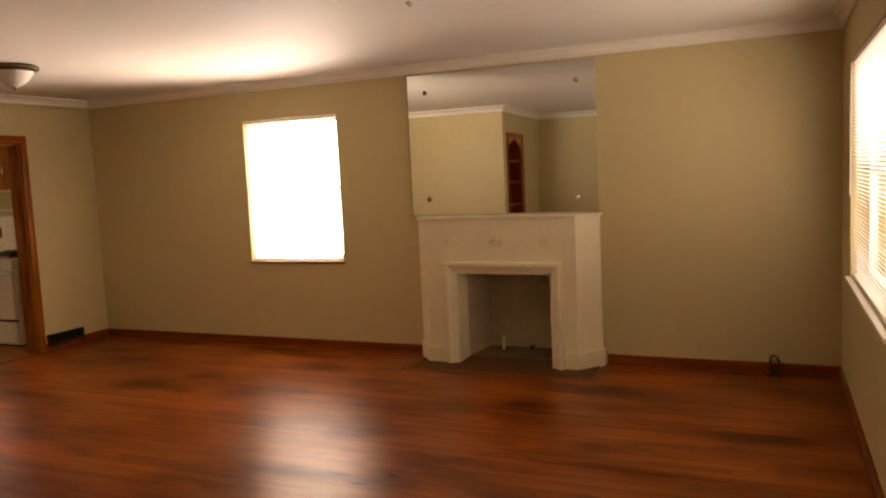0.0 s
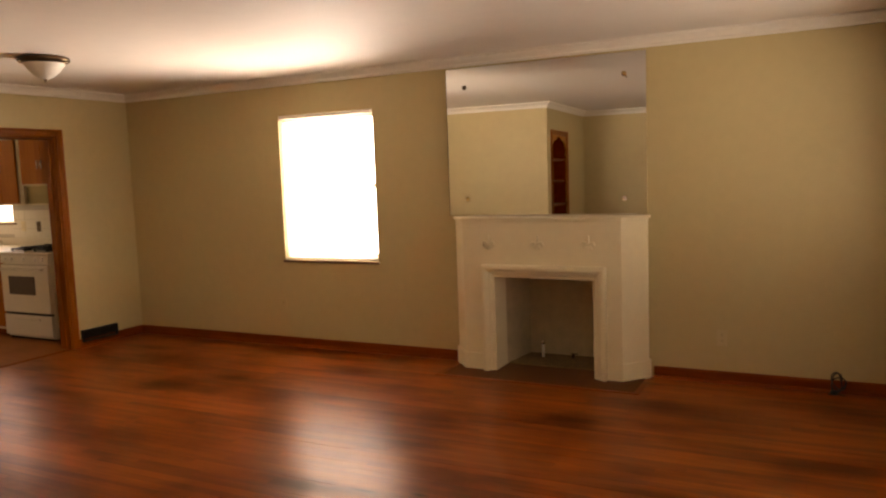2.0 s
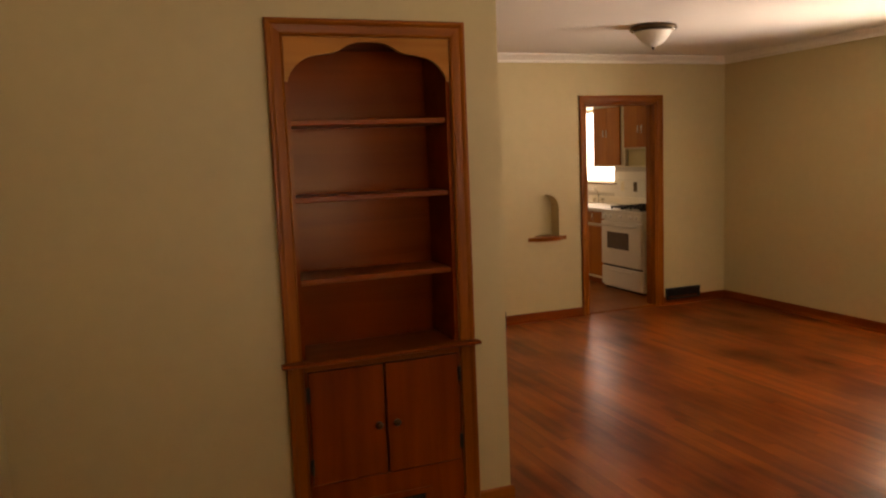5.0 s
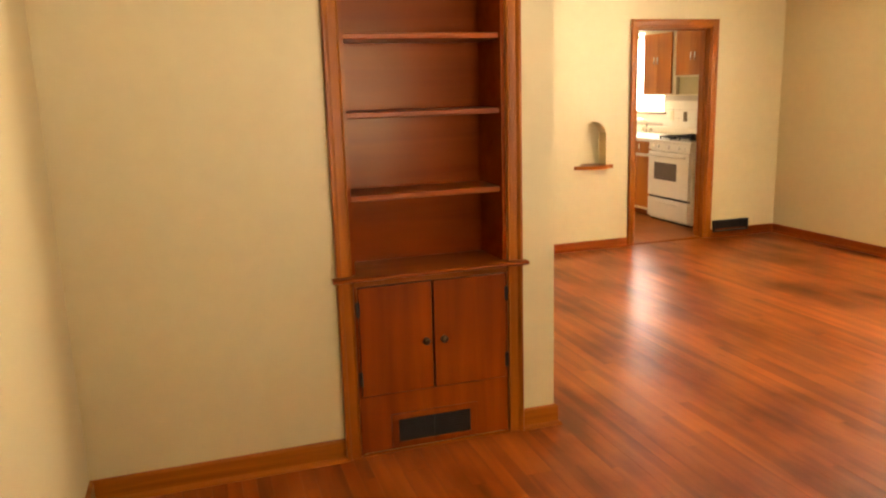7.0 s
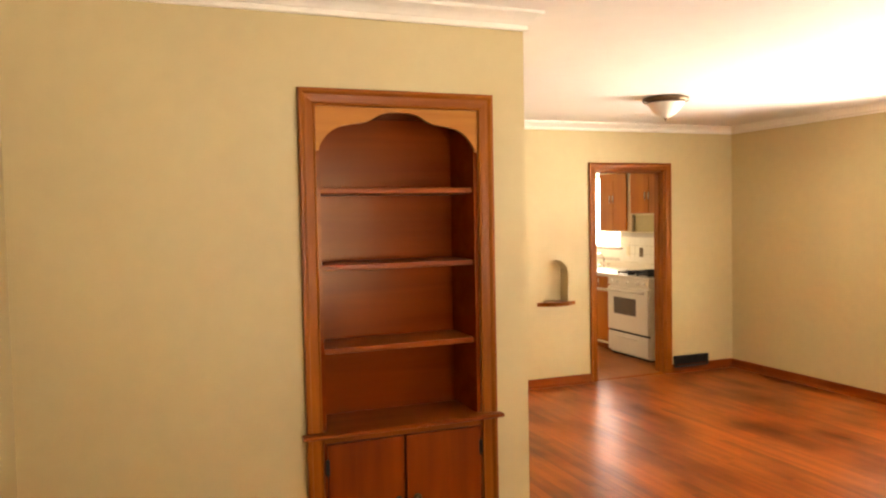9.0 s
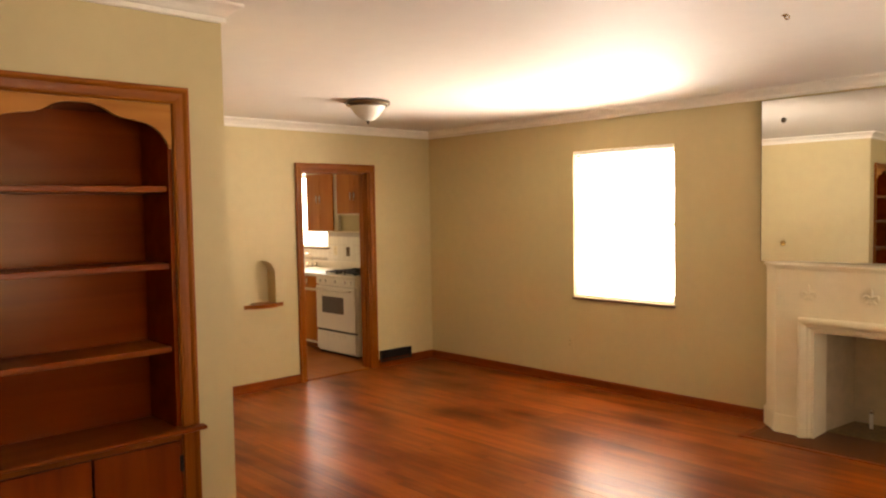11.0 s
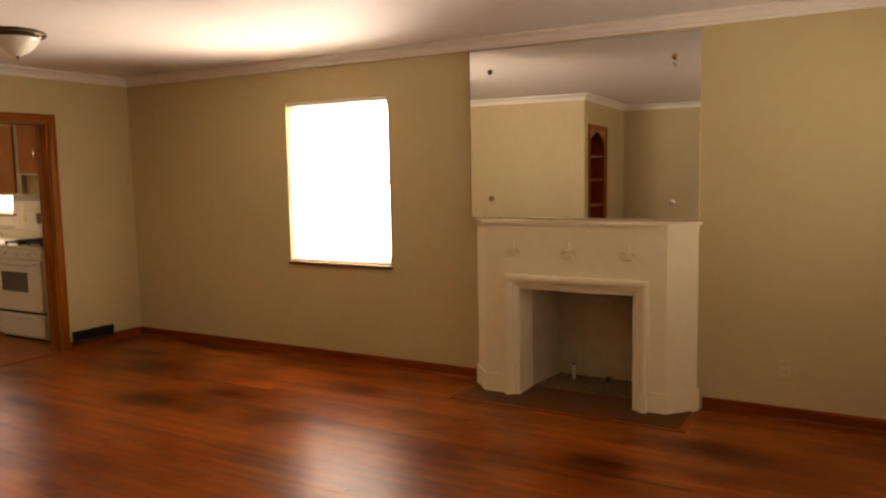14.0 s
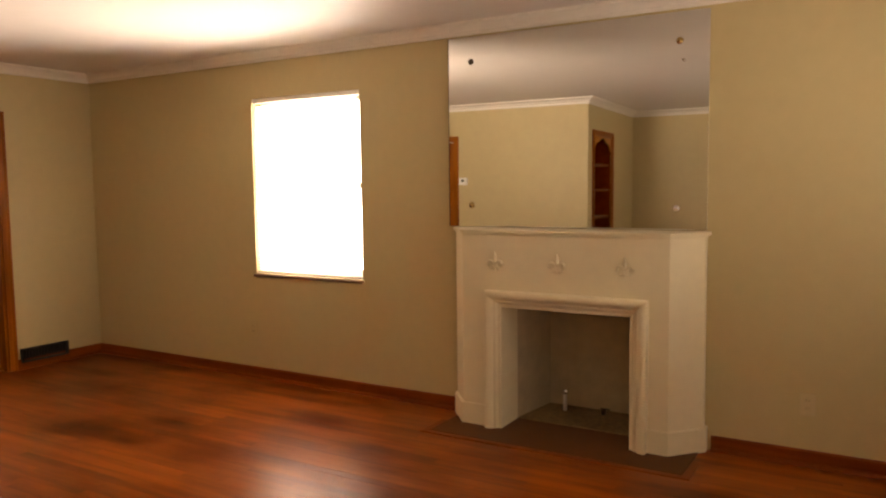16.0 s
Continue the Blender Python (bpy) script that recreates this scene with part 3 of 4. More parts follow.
# ---- registers in the baseboard ----
def register(name, y0, y1, z0, z1, label):
    t = thing(name, (0.0, (y0 + y1) / 2, z0), label, "vent", "baseboard registers")
    bm = bmesh.new()
    bx(bm, 0.016, 0.040, y0, y0 + 0.016, z0, z1, 0.003)
    bx(bm, 0.016, 0.040, y1 - 0.016, y1, z0, z1, 0.003)
    bx(bm, 0.016, 0.036, y0 + 0.016, y1 - 0.016, z1 - 0.016, z1, 0.003)
    bx(bm, 0.016, 0.040, y0 + 0.016, y1 - 0.016, z0, z0 + 0.014, 0.003)
    part("frame", bm, BLACK, t)
    part("backing", box(0.001, 0.0155, y0 + 0.004, y1 - 0.004, max(z0, HB + 0.001) if z0 > 0.03 else z0 + 0.0, z1 - 0.003), DARKV, t) if z0 > 0.03 else part("backing", box(0.031, 0.033, y0 + 0.01, y1 - 0.01, z0 + 0.01, z1 - 0.01), DARKV, t)
    n = 14
    for i in range(n):
        y = y0 + 0.02 + (y1 - y0 - 0.04) * (i + 0.5) / n
        part("louvre", box(0.034, 0.038, y - 0.004, y + 0.004, z0 + 0.014, z1 - 0.016), BLACK, t)
    return t


register("wall_register", -0.748, -0.338, 0.055, 0.172, "black metal baseboard register beside the doorway")
register("wall_register", -2.965, -2.555, 0.0, 0.137, "black metal baseboard register standing on the floor")


# ---- plates ----
OUTLET = mat("painted_plate", (0.575, 0.47, 0.255), 0.4, var=0.05, scale=10)


def plate(name, x, y, z, axis, kind, label, material=PLASTIC):
    """A wall plate centred at a point, its face along +axis ('+x', '-y', '+y')."""
    t = thing(name, (x, y, z), label, "outlet" if kind == "outlet" else "switch", "wall plates")
    s = {"-y": -1, "+y": 1, "+x": 1}[axis]

    def slab(u0, u1, v0, v1, d0, d1, bev=0.0):
        a, b = sorted((s * d0, s * d1))
        if axis[1] == "y":
            return box(x + u0, x + u1, y + a, y + b, z + v0, z + v1, bev)
        return box(x + a, x + b, y + u0, y + u1, z + v0, z + v1, bev)

    part("cover_plate", slab(-0.036, 0.036, -0.058, 0.058, 0.0, 0.006, 0.002), material, t)
    if kind == "outlet":
        for v in (-0.02, 0.02):
            r = part("receptacle", slab(-0.017, 0.017, v - 0.014, v + 0.014, 0.006, 0.008, 0.001), material, t)
            for u in (-0.007, 0.007):
                part("slot", slab(u - 0.0012, u + 0.0012, v - 0.004, v + 0.006, 0.0079, 0.0084), DARKV, r)
    else:
        part("toggle", slab(-0.005, 0.005, -0.012, 0.012, 0.006, 0.018, 0.002), material, t)
    part("screw", slab(-0.003, 0.003, -0.003, 0.003, 0.006, 0.0072, 0.0005), material, t)
    return t


plate("wall_outlet", 5.81, 0, 0.325, "-y", "outlet", "khaki painted duplex outlet low on the fireplace wall", OUTLET)
plate("wall_outlet", 1.91, 0, 0.385, "-y", "outlet", "khaki painted outlet low under the window", WALL)
t = thing("thermostat", (1.74, YB, 1.55), "white thermostat with a small dark screen", "thermostat")
body = part("housing", box(1.685, 1.795, YB, YB + 0.03, 1.505, 1.595, 0.006), WHITEP, t)
part("screen", box(1.72, 1.76, YB + 0.03, YB + 0.0315, 1.545, 1.575), SCREEN, body)


# ---- fireplace ----
t = thing("fireplace", (4.53, 0, 0), "cream painted plaster fireplace surround with chamfered corners and relief lilies", "fireplace")
XL, XR, CH, YF, ZM = 3.755, 5.299, 0.145, -0.220, 1.175


def plan(d, x0=XL, x1=XR, ch=CH, yf=YF):
    """The outline of the chimney breast in plan, grown by d."""
    return [(x0 - d, -0.001), (x0 - d, -0.045), (x0 + ch - d * 0.4, yf - d), (x1 - ch + d * 0.4, yf - d), (x1 + d, -0.045), (x1 + d, -0.001)]


ol, orr, ot = 4.165, 4.945, 0.745
bm = bmesh.new()
prism(bm, [(XL, -0.001), (XL, -0.045), (XL + CH, YF), (ol, YF), (ol, -0.001)], "z", 0, ZM)
prism(bm, [(orr, -0.001), (orr, YF), (XR - CH, YF), (XR, -0.045), (XR, -0.001)], "z", 0, ZM)
prism(bm, [(ol, -0.001), (ol, YF), (orr, YF), (orr, -0.001)], "z", ot, ZM)
part("breast", bm, MANTEL, t)
bm = bmesh.new()
for z0, z1, d in ((ZM, ZM + 0.012, 0.006), (ZM + 0.012, ZM + 0.032, 0.020)):
    prism(bm, plan(d), "z", z0, z1)
es = [e for e in bm.edges if e.calc_length() > 0.01]
bmesh.ops.bevel(bm, geom=es, offset=0.004, segments=2, affect="EDGES", profile=0.5)
part("mantel_shelf", bm, MANTEL, t)
# bolection moulding round the opening: outer edge proud, falling in steps towards the firebox
BOLECTION = [(0.0, 0.0), (0.0, 0.010), (0.004, 0.013), (0.018, 0.013), (0.022, 0.016), (0.026, 0.024), (0.032, 0.029), (0.040, 0.031), (0.044, 0.031), (0.047, 0.036),
             (0.056, 0.046), (0.068, 0.053), (0.082, 0.055), (0.092, 0.052), (0.097, 0.046), (0.099, 0.038), (0.099, 0.0)]
bm = bmesh.new()
rings = []
for k in range(4):
    rings.append([bm.verts.new((((ol - u, 0), (ol - u, ot + u), (orr + u, ot + u), (orr + u, 0))[k][0], YF - d, ((ol - u, 0), (ol - u, ot + u), (orr + u, ot + u), (orr + u, 0))[k][1])) for u, d in BOLECTION])
for p, q in zip(rings, rings[1:]):
    for i in range(len(p)):
        j = (i + 1) % len(p)
        bm.faces.new((p[i], p[j], q[j], q[i]))
bm.faces.new(rings[0])
bm.faces.new(rings[-1])
bmesh.ops.recalc_face_normals(bm, faces=bm.faces)
part("surround", bm, MANTEL, t)
for side in (0, 1):
    bm = bmesh.new()
    if side == 0:
        p = [(XL - 0.016, -0.001), (XL - 0.016, -0.050), (XL + CH - 0.006, YF - 0.016), (ol - 0.101, YF - 0.016), (ol - 0.101, YF + 0.001), (XL + CH, YF + 0.001), (XL, -0.044), (XL, -0.001)]
    else:
        p = [(XR + 0.016, -0.001), (XR + 0.016, -0.050), (XR - CH + 0.006, YF - 0.016), (orr + 0.101, YF - 0.016), (orr + 0.101, YF + 0.001), (XR - CH, YF + 0.001), (XR, -0.044), (XR, -0.001)]
    prism(bm, p, "z", 0, 0.128)
    for k, z0, z1 in ((0.0, 0.128, 0.131), (-0.004, 0.131, 0.136)):
        q = [(a + (k if i < 4 and side else -k if i < 4 else 0), b + (-k if 1 <= i <= 3 else 0)) for i, (a, b) in enumerate(p)]
        prism(bm, q, "z", z0, z1)
    part("plinth", bm, MANTEL, t)


def lily(cx, cz):
    """A relief fleur-de-lis: a tall petal, two curled side petals, a band and a foot."""
    bm = bmesh.new()
    y = YF - 0.001

    def boss(pr, d):
        mid = bm.verts.new((cx + sum(p[0] for p in pr) / len(pr), y - d, cz + 0.76 * sum(p[1] for p in pr) / len(pr)))
        ring = [bm.verts.new((cx + a, y, cz + 0.76 * b)) for a, b in pr]
        rim = [bm.verts.new((cx + a * 0.8, y - d * 0.6, cz + 0.76 * b)) for a, b in pr]
        fs = []
        for i in range(len(pr)):
            k = (i + 1) % len(pr)
            fs += [bm.faces.new((ring[i], ring[k], rim[k], rim[i])), bm.faces.new((rim[i], rim[k], mid))]
        bmesh.ops.recalc_face_normals(bm, faces=fs)

    boss([(0, 0.080), (0.007, 0.058), (0.010, 0.034), (0.009, 0.012), (0.006, -0.018), (-0.006, -0.018), (-0.009, 0.012), (-0.010, 0.034), (-0.007, 0.058)], 0.022)
    for s in (-1, 1):
        stem = [(0.006, -0.026), (0.010, -0.008), (0.020, 0.007), (0.033, 0.010), (0.044, 0.000), (0.047, -0.014), (0.040, -0.022)]
        tube(bm, [(cx + s * u, y - 0.007, cz + 0.76 * v) for u, v in stem], 0.0085, 8)
        tube(bm, [(cx + s * u, y - 0.006, cz + 0.76 * v) for u, v in ((0.004, -0.034), (0.012, -0.045), (0.022, -0.052), (0.030, -0.049))], 0.0075, 8)
    bx(bm, cx - 0.022, cx + 0.022, y - 0.020, y, cz - 0.028, cz - 0.018, 0.004)
    boss([(0.007, -0.032), (0.009, -0.048), (0, -0.072), (-0.009, -0.048), (-0.007, -0.032)], 0.018)
    return bm


for cx in (4.125, 4.520, 4.915):
    part("lily_relief", lily(cx, 1.014), MANTEL, t)
# firebox
bm = bmesh.new()
DB = 0.40
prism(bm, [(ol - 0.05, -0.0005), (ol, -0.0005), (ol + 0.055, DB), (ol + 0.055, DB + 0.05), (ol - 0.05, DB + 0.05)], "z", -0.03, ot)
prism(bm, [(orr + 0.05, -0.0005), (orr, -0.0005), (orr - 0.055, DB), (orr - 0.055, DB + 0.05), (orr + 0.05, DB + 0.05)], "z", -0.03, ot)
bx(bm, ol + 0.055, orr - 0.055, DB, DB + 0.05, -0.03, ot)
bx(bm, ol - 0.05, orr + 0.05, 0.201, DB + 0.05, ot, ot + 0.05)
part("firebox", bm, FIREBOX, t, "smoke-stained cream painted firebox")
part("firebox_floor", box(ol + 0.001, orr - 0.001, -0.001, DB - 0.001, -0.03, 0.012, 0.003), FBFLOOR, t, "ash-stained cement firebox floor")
solid("hearth", box(3.80, 5.285, -0.455, -0.002, -0.03, 0.007, 0.002), HEARTH, "flush grey-brown stone hearth slab in a dark border", "hearth", "structure")
for a in ((3.755, 3.797, -0.50, -0.24), (5.288, 5.33, -0.50, -0.24), (3.797, 5.288, -0.50, -0.458)):
    solid("hearth_border", box(a[0], a[1], a[2], a[3], -0.02, 0.0055, 0.0015), SHELF, "dark stained wood strip around the hearth", "border", "structure")
t = thing("gas_pipe", (4.37, 0.28, 0.012), "capped white gas pipe stub standing in the firebox", "pipe")
part("stub", lathe(bmesh.new(), [(0.013, 0.012), (0.013, 0.125), (0.011, 0.127)], (4.37, 0.28, 0), "z", 14), WHITEP, t)
part("cap", lathe(bmesh.new(), [(0.017, 0.122), (0.018, 0.126), (0.018, 0.146), (0.012, 0.151)], (4.37, 0.28, 0), "z", 10), CHROME, t)
t = thing("gas_valve", (4.62, 0.30, 0.012), "small dark gas valve lying in the firebox", "valve")
part("valve_body", lathe(bmesh.new(), [(0.010, 0.012), (0.014, 0.018), (0.014, 0.040), (0.009, 0.046)], (4.62, 0.30, 0), "z", 12), BRONZE, t)
part("lever", box(4.60, 4.66, 0.294, 0.306, 0.046, 0.054, 0.002), BRONZE, t)

MIRROR_TILT, MIRROR_TURN = -0.22, 1.17
# mirror over the mantel: three millimetre glass leaning a hair off the wall
t = thing("wall_mirror", (4.502, -0.020, 1.212), "large frameless mirror standing on the mantel", "mirror")
t.rotation_euler = (radians(MIRROR_TILT), 0, radians(MIRROR_TURN))
o = mesh("mirror_glass", box(-0.794, 0.794, -0.003, 0.003, 0, 1.178, 0.001), MIRROR)
o.parent = t
for u, v, m in ((-0.634, 1.024, BRONZE), (0.636, 1.024, BRASS), (-0.634, 0.135, BRASS), (0.630, 0.118, CHROME)):
    o = mesh("rosette", lathe(bmesh.new(), [(0.019, -0.003), (0.019, -0.006), (0.015, -0.010), (0.008, -0.012), (0.007, -0.016), (0.004, -0.018)], (u, 0, v), "y", 16), m)
    o.parent = t
o = mesh("mirror_edge", box(-0.7965, -0.794, -0.004, 0.0035, 0, 1.178), BLACK)
o.parent = t

# ---- bookcase ----
CX = XB + 0.018
b0, b1 = -5.095, -4.283
i0, i1 = BK[0], BK[1]
t = thing("bookcase", (XB, (b0 + b1) / 2, 0), "built-in stained wooden bookcase with scalloped valance, empty shelves and cupboard doors", "bookcase")
LZ = 0.787
moulded(t, XB, i0 + 0.0, i1 - 0.0, 2.062, CASEZ, CASEY)
D = 0.27
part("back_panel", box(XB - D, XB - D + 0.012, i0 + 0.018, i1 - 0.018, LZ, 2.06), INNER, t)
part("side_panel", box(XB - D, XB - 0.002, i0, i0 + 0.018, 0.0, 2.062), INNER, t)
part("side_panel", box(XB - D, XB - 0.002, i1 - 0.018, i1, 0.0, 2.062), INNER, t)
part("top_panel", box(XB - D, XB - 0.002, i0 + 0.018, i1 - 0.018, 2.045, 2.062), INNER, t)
for z in (1.734, 1.432, 1.103):
    part("shelf", box(XB - D + 0.012, XB - 0.018, i0 + 0.018, i1 - 0.018, z - 0.012, z + 0.011, 0.004), SHELF, t)
part("bottom_shelf", box(XB - D + 0.012, XB + 0.0, i0 + 0.018, i1 - 0.018, LZ - 0.018, LZ + 0.004), SHELF, t)
# scalloped valance
vy0, vy1, vc = i0 + 0.002, i1 - 0.002, (i0 + i1) / 2
hw = (vy1 - vy0) / 2
half = [(0, 2.044), (0.04, 2.043), (0.075, 2.035), (0.10, 2.022), (0.122, 2.008), (0.15, 1.999), (0.19, 1.994), (0.24, 1.984), (0.27, 1.970),
        (0.296, 1.949), (0.315, 1.924), (0.324, 1.906), (0.327, 1.890)]
curve = [(vc - a, z) for a, z in reversed(half)] + [(vc + a, z) for a, z in half[1:]]
bm = bmesh.new()
prism(bm, [(vy0, 2.061), (vy0, 1.890)] + curve + [(vy1, 1.890), (vy1, 2.061)], "x", XB - 0.012, XB + 0.006)
bmesh.ops.triangulate(bm, faces=[f for f in bm.faces if len(f.verts) > 4])
part("valance", bm, PALE, t, "paler scalloped valance board")
# ledge with rounded nose
bm = bmesh.new()
prism(bm, [(XB - 0.01, LZ - 0.008), (XB + 0.058, LZ - 0.008), (XB + 0.066, LZ - 0.005), (XB + 0.069, LZ), (XB + 0.066, LZ + 0.006), (XB + 0.058, LZ + 0.009), (XB - 0.01, LZ + 0.009)], "y", i0 + 0.005, i1 - 0.005)
prism(bm, [(XB + 0.0265, LZ - 0.008), (XB + 0.058, LZ - 0.008), (XB + 0.066, LZ - 0.005), (XB + 0.069, LZ), (XB + 0.066, LZ + 0.006), (XB + 0.058, LZ + 0.009), (XB + 0.0265, LZ + 0.009)], "y", b0 - 0.020, i0 + 0.005)
prism(bm, [(XB + 0.0265, LZ - 0.008), (XB + 0.058, LZ - 0.008), (XB + 0.066, LZ - 0.005), (XB + 0.069, LZ), (XB + 0.066, LZ + 0.006), (XB + 0.058, LZ + 0.009), (XB + 0.0265, LZ + 0.009)], "y", i1 - 0.005, b1 + 0.010)
part("ledge", bm, SHELF, t)
# cupboard front: frame, two doors, grille
dy0, dym, dy1, dz0, dz1 = i0 + 0.018, (i0 + i1) / 2 - 0.004, i1 - 0.012, 0.268, 0.740
part("front_rail", box(XB - 0.014, XB + 0.006, i0 + 0.004, i1 - 0.004, dz1 + 0.003, LZ - 0.009, 0.002), CASEY, t)
part("front_panel", box(XB - 0.014, XB + 0.006, i0 + 0.004, i1 - 0.004, 0.012, dz0 - 0.003, 0.002), CABINET, t)
part("front_stile", box(XB - 0.014, XB + 0.006, i0 + 0.004, dy0 - 0.003, dz0 - 0.003, dz1 + 0.003), CABINET, t)
part("front_stile", box(XB - 0.014, XB + 0.006, dy1 + 0.003, i1 - 0.004, dz0 - 0.003, dz1 + 0.003), CABINET, t)
part("cupboard_void", box(XB - 0.03, XB - 0.02, i0 + 0.018, i1 - 0.018, 0.0, LZ - 0.02), DARKV, t)
part("shoe", box(XB + 0.006, XB + 0.016, i0 + 0.004, i1 - 0.004, 0, 0.012, 0.003), CASEY, t)
for ya, yb, ky, hy in ((dy0, dym - 0.004, dym - 0.038, dy0 - 0.002), (dym + 0.004, dy1, dym + 0.040, dy1 + 0.002)):
    d = part("cupboard_door", box(XB - 0.012, XB + 0.010, ya, yb, dz0, dz1, 0.003), CABINET, t)
    part("knob", lathe(bmesh.new(), [(0.006, XB + 0.010), (0.006, XB + 0.022), (0.015, XB + 0.028), (0.016, XB + 0.036), (0.009, XB + 0.042)], (0, ky, 0.487), "x", 16), BRONZE, d, "dark bronze knob")
    for z in (0.650, 0.348):
        bm = box(XB + 0.004, XB + 0.014, hy - 0.008, hy + 0.008, z - 0.030, z + 0.030, 0.002)
        lathe(bm, [(0.004, z - 0.034), (0.004, z + 0.034)], (XB + 0.014, hy, 0), "z", 8)
        part("hinge", bm, BLACK, d, "black metal hinge")
g0, g1, gz0, gz1 = -4.892, -4.506, 0.020, 0.172
grille = part("grille_frame", bx(bx(bx(box(XB + 0.006, XB + 0.016, g0, g1, gz1 - 0.026, gz1, 0.002), XB + 0.006, XB + 0.016, g0, g1, gz0, gz0 + 0.022, 0.002),
              XB + 0.006, XB + 0.016, g0, g0 + 0.030, gz0 + 0.022, gz1 - 0.026, 0.002), XB + 0.006, XB + 0.016, g1 - 0.030, g1, gz0 + 0.022, gz1 - 0.026, 0.002), CABINET, t)
part("grille_back", box(XB + 0.0062, XB + 0.008, g0 + 0.030, g1 - 0.030, gz0 + 0.022, gz1 - 0.026), DARKV, grille)
part("grille_mullion", box(XB + 0.008, XB + 0.014, (g0 + g1) / 2 - 0.004, (g0 + g1) / 2 + 0.004, gz0 + 0.022, gz1 - 0.026), BLACK, grille)
for i in range(9):
    z = gz0 + 0.030 + i * 0.0105
    part("grille_slat", box(XB + 0.008, XB + 0.011, g0 + 0.030, g1 - 0.030, z - 0.0022, z + 0.0022), BLACK, grille)

# ---- ceiling light ----
LX, LY = 1.503, -1.984
t = thing("ceiling_light", (LX, LY, ZC), "flush ceiling light with bronze pan and frosted glass bowl", "ceiling light")
part("pan", lathe(bmesh.new(), [(0.150, ZC - 0.0005), (0.168, ZC - 0.008), (0.172, ZC - 0.022), (0.166, ZC - 0.034), (0.150, ZC - 0.040), (0.135, ZC - 0.046)], (LX, LY, 0), "z", 40), BRONZE, t)
part("bowl", lathe(bmesh.new(), [(0.139, ZC - 0.036), (0.137, ZC - 0.046), (0.126, ZC - 0.062), (0.113, ZC - 0.080), (0.098, ZC - 0.100), (0.079, ZC - 0.120), (0.055, ZC - 0.138), (0.030, ZC - 0.150), (0.012, ZC - 0.155)], (LX, LY, 0), "z", 40), FROST, t, "frosted white glass bowl")
part("finial", lathe(bmesh.new(), [(0.014, ZC - 0.150), (0.016, ZC - 0.157), (0.008, ZC - 0.163), (0.009, ZC - 0.168), (0.003, ZC - 0.178)], (LX, LY, 0), "z", 14), BRONZE, t)
for a in range(3):
    an = a * 2.094 + 0.35
    p = (LX + 0.163 * math.cos(an), LY + 0.163 * math.sin(an))
    part("clip", lathe(bmesh.new(), [(0.008, ZC - 0.030), (0.012, ZC - 0.036), (0.012, ZC - 0.048), (0.005, ZC - 0.054)], (*p, 0), "z", 10), CHROME, t, "polished metal clip")

# ---- ceiling hook ----
HKX, HKY = 4.745, -2.115
t = thing("ceiling_hook", (HKX, HKY, ZC), "small brass swag hook in the ceiling", "hook")
part("plate", lathe(bmesh.new(), [(0.014, ZC - 0.0005), (0.014, ZC - 0.004), (0.008, ZC - 0.007)], (HKX, HKY, 0), "z", 16), BRASS, t)
pts = [(HKX, HKY, ZC - 0.005), (HKX, HKY, ZC - 0.012)] + [(HKX + 0.010 - 0.010 * math.cos(a), HKY, ZC - 0.012 - 0.010 * math.sin(a)) for a in [0.4 * i for i in range(1, 10)]]
part("hook", tube(bmesh.new(), pts, 0.003, 8), BRASS, t)
# ---- cable by the baseboard ----
t = thing("cable_coil", (6.53, -0.06, 0.0), "loose black cable looped up against the baseboard", "cable")
pts = []
for i in range(46):
    a = i * 0.42
    r = 0.040 + 0.012 * math.sin(i * 0.7)
    pts.append((6.53 + r * math.cos(a) * 0.9 + 0.0006 * i, -0.050 - 0.018 * math.sin(a * 0.5) - 0.0006 * i, 0.085 + r * 1.35 * math.sin(a)))
part("loop", tube(bmesh.new(), pts, 0.0045, 6), RUBBER, t)
pts = [(6.49 + 0.012 * i, -0.075 - 0.012 * math.sin(i * 1.1), 0.006) for i in range(9)]
part("tail", tube(bmesh.new(), pts, 0.0045, 6), RUBBER, t)
part("plug", box(6.50, 6.545, -0.085, -0.060, 0.003, 0.030, 0.004), RUBBER, t)


# ---- kitchen ----
KX0 = -3.2
plain_box("kitchen_floor", KX0, -0.008, -3.4, 0, -0.05, 0.0, KFLOOR, "brown wood-patterned kitchen floor", "floor")
plain_box("kitchen_ceiling", KX0, -T, -3.4, 0, 2.42, 2.48, CREAM, "cream painted kitchen ceiling", "ceiling")
plain_box("kitchen_wall_west", KX0 - 0.1, KX0, -3.5, 0.2, -0.05, 2.6, CREAM, "cream kitchen wall", "wall")
plain_box("kitchen_wall_south", KX0, -T, -3.5, -3.4, -0.05, 2.6, CREAM, "cream kitchen wall", "wall")
plain_box("soffit", KX0, -T - 0.001, -0.36, -0.001, 2.125, 2.419, CREAM, "cream painted soffit above the kitchen cabinets", "soffit")

# range
SX0, SX1, SF, SB = -1.272, -0.512, -0.655, -0.02
t = thing("kitchen_range", ((SX0 + SX1) / 2, -0.34, 0), "white enamel gas range with oven window and black grates", "range")
part("body", box(SX0, SX1, SF + 0.02, SB, 0.02, 0.885, 0.006), ENAMEL, t)
part("cooktop", box(SX0 - 0.004, SX1 + 0.004, SF - 0.004, SB, 0.885, 0.912, 0.007), ENAMEL, t)
part("backguard", box(SX0, SX1, SB - 0.06, SB, 0.912, 1.00, 0.012), ENAMEL, t)
cp = part("control_panel", prism(bmesh.new(), [(SF + 0.02, 0.80), (SF - 0.012, 0.80), (SF - 0.004, 0.884), (SF + 0.02, 0.884)], "x", SX0, SX1), ENAMEL, t)
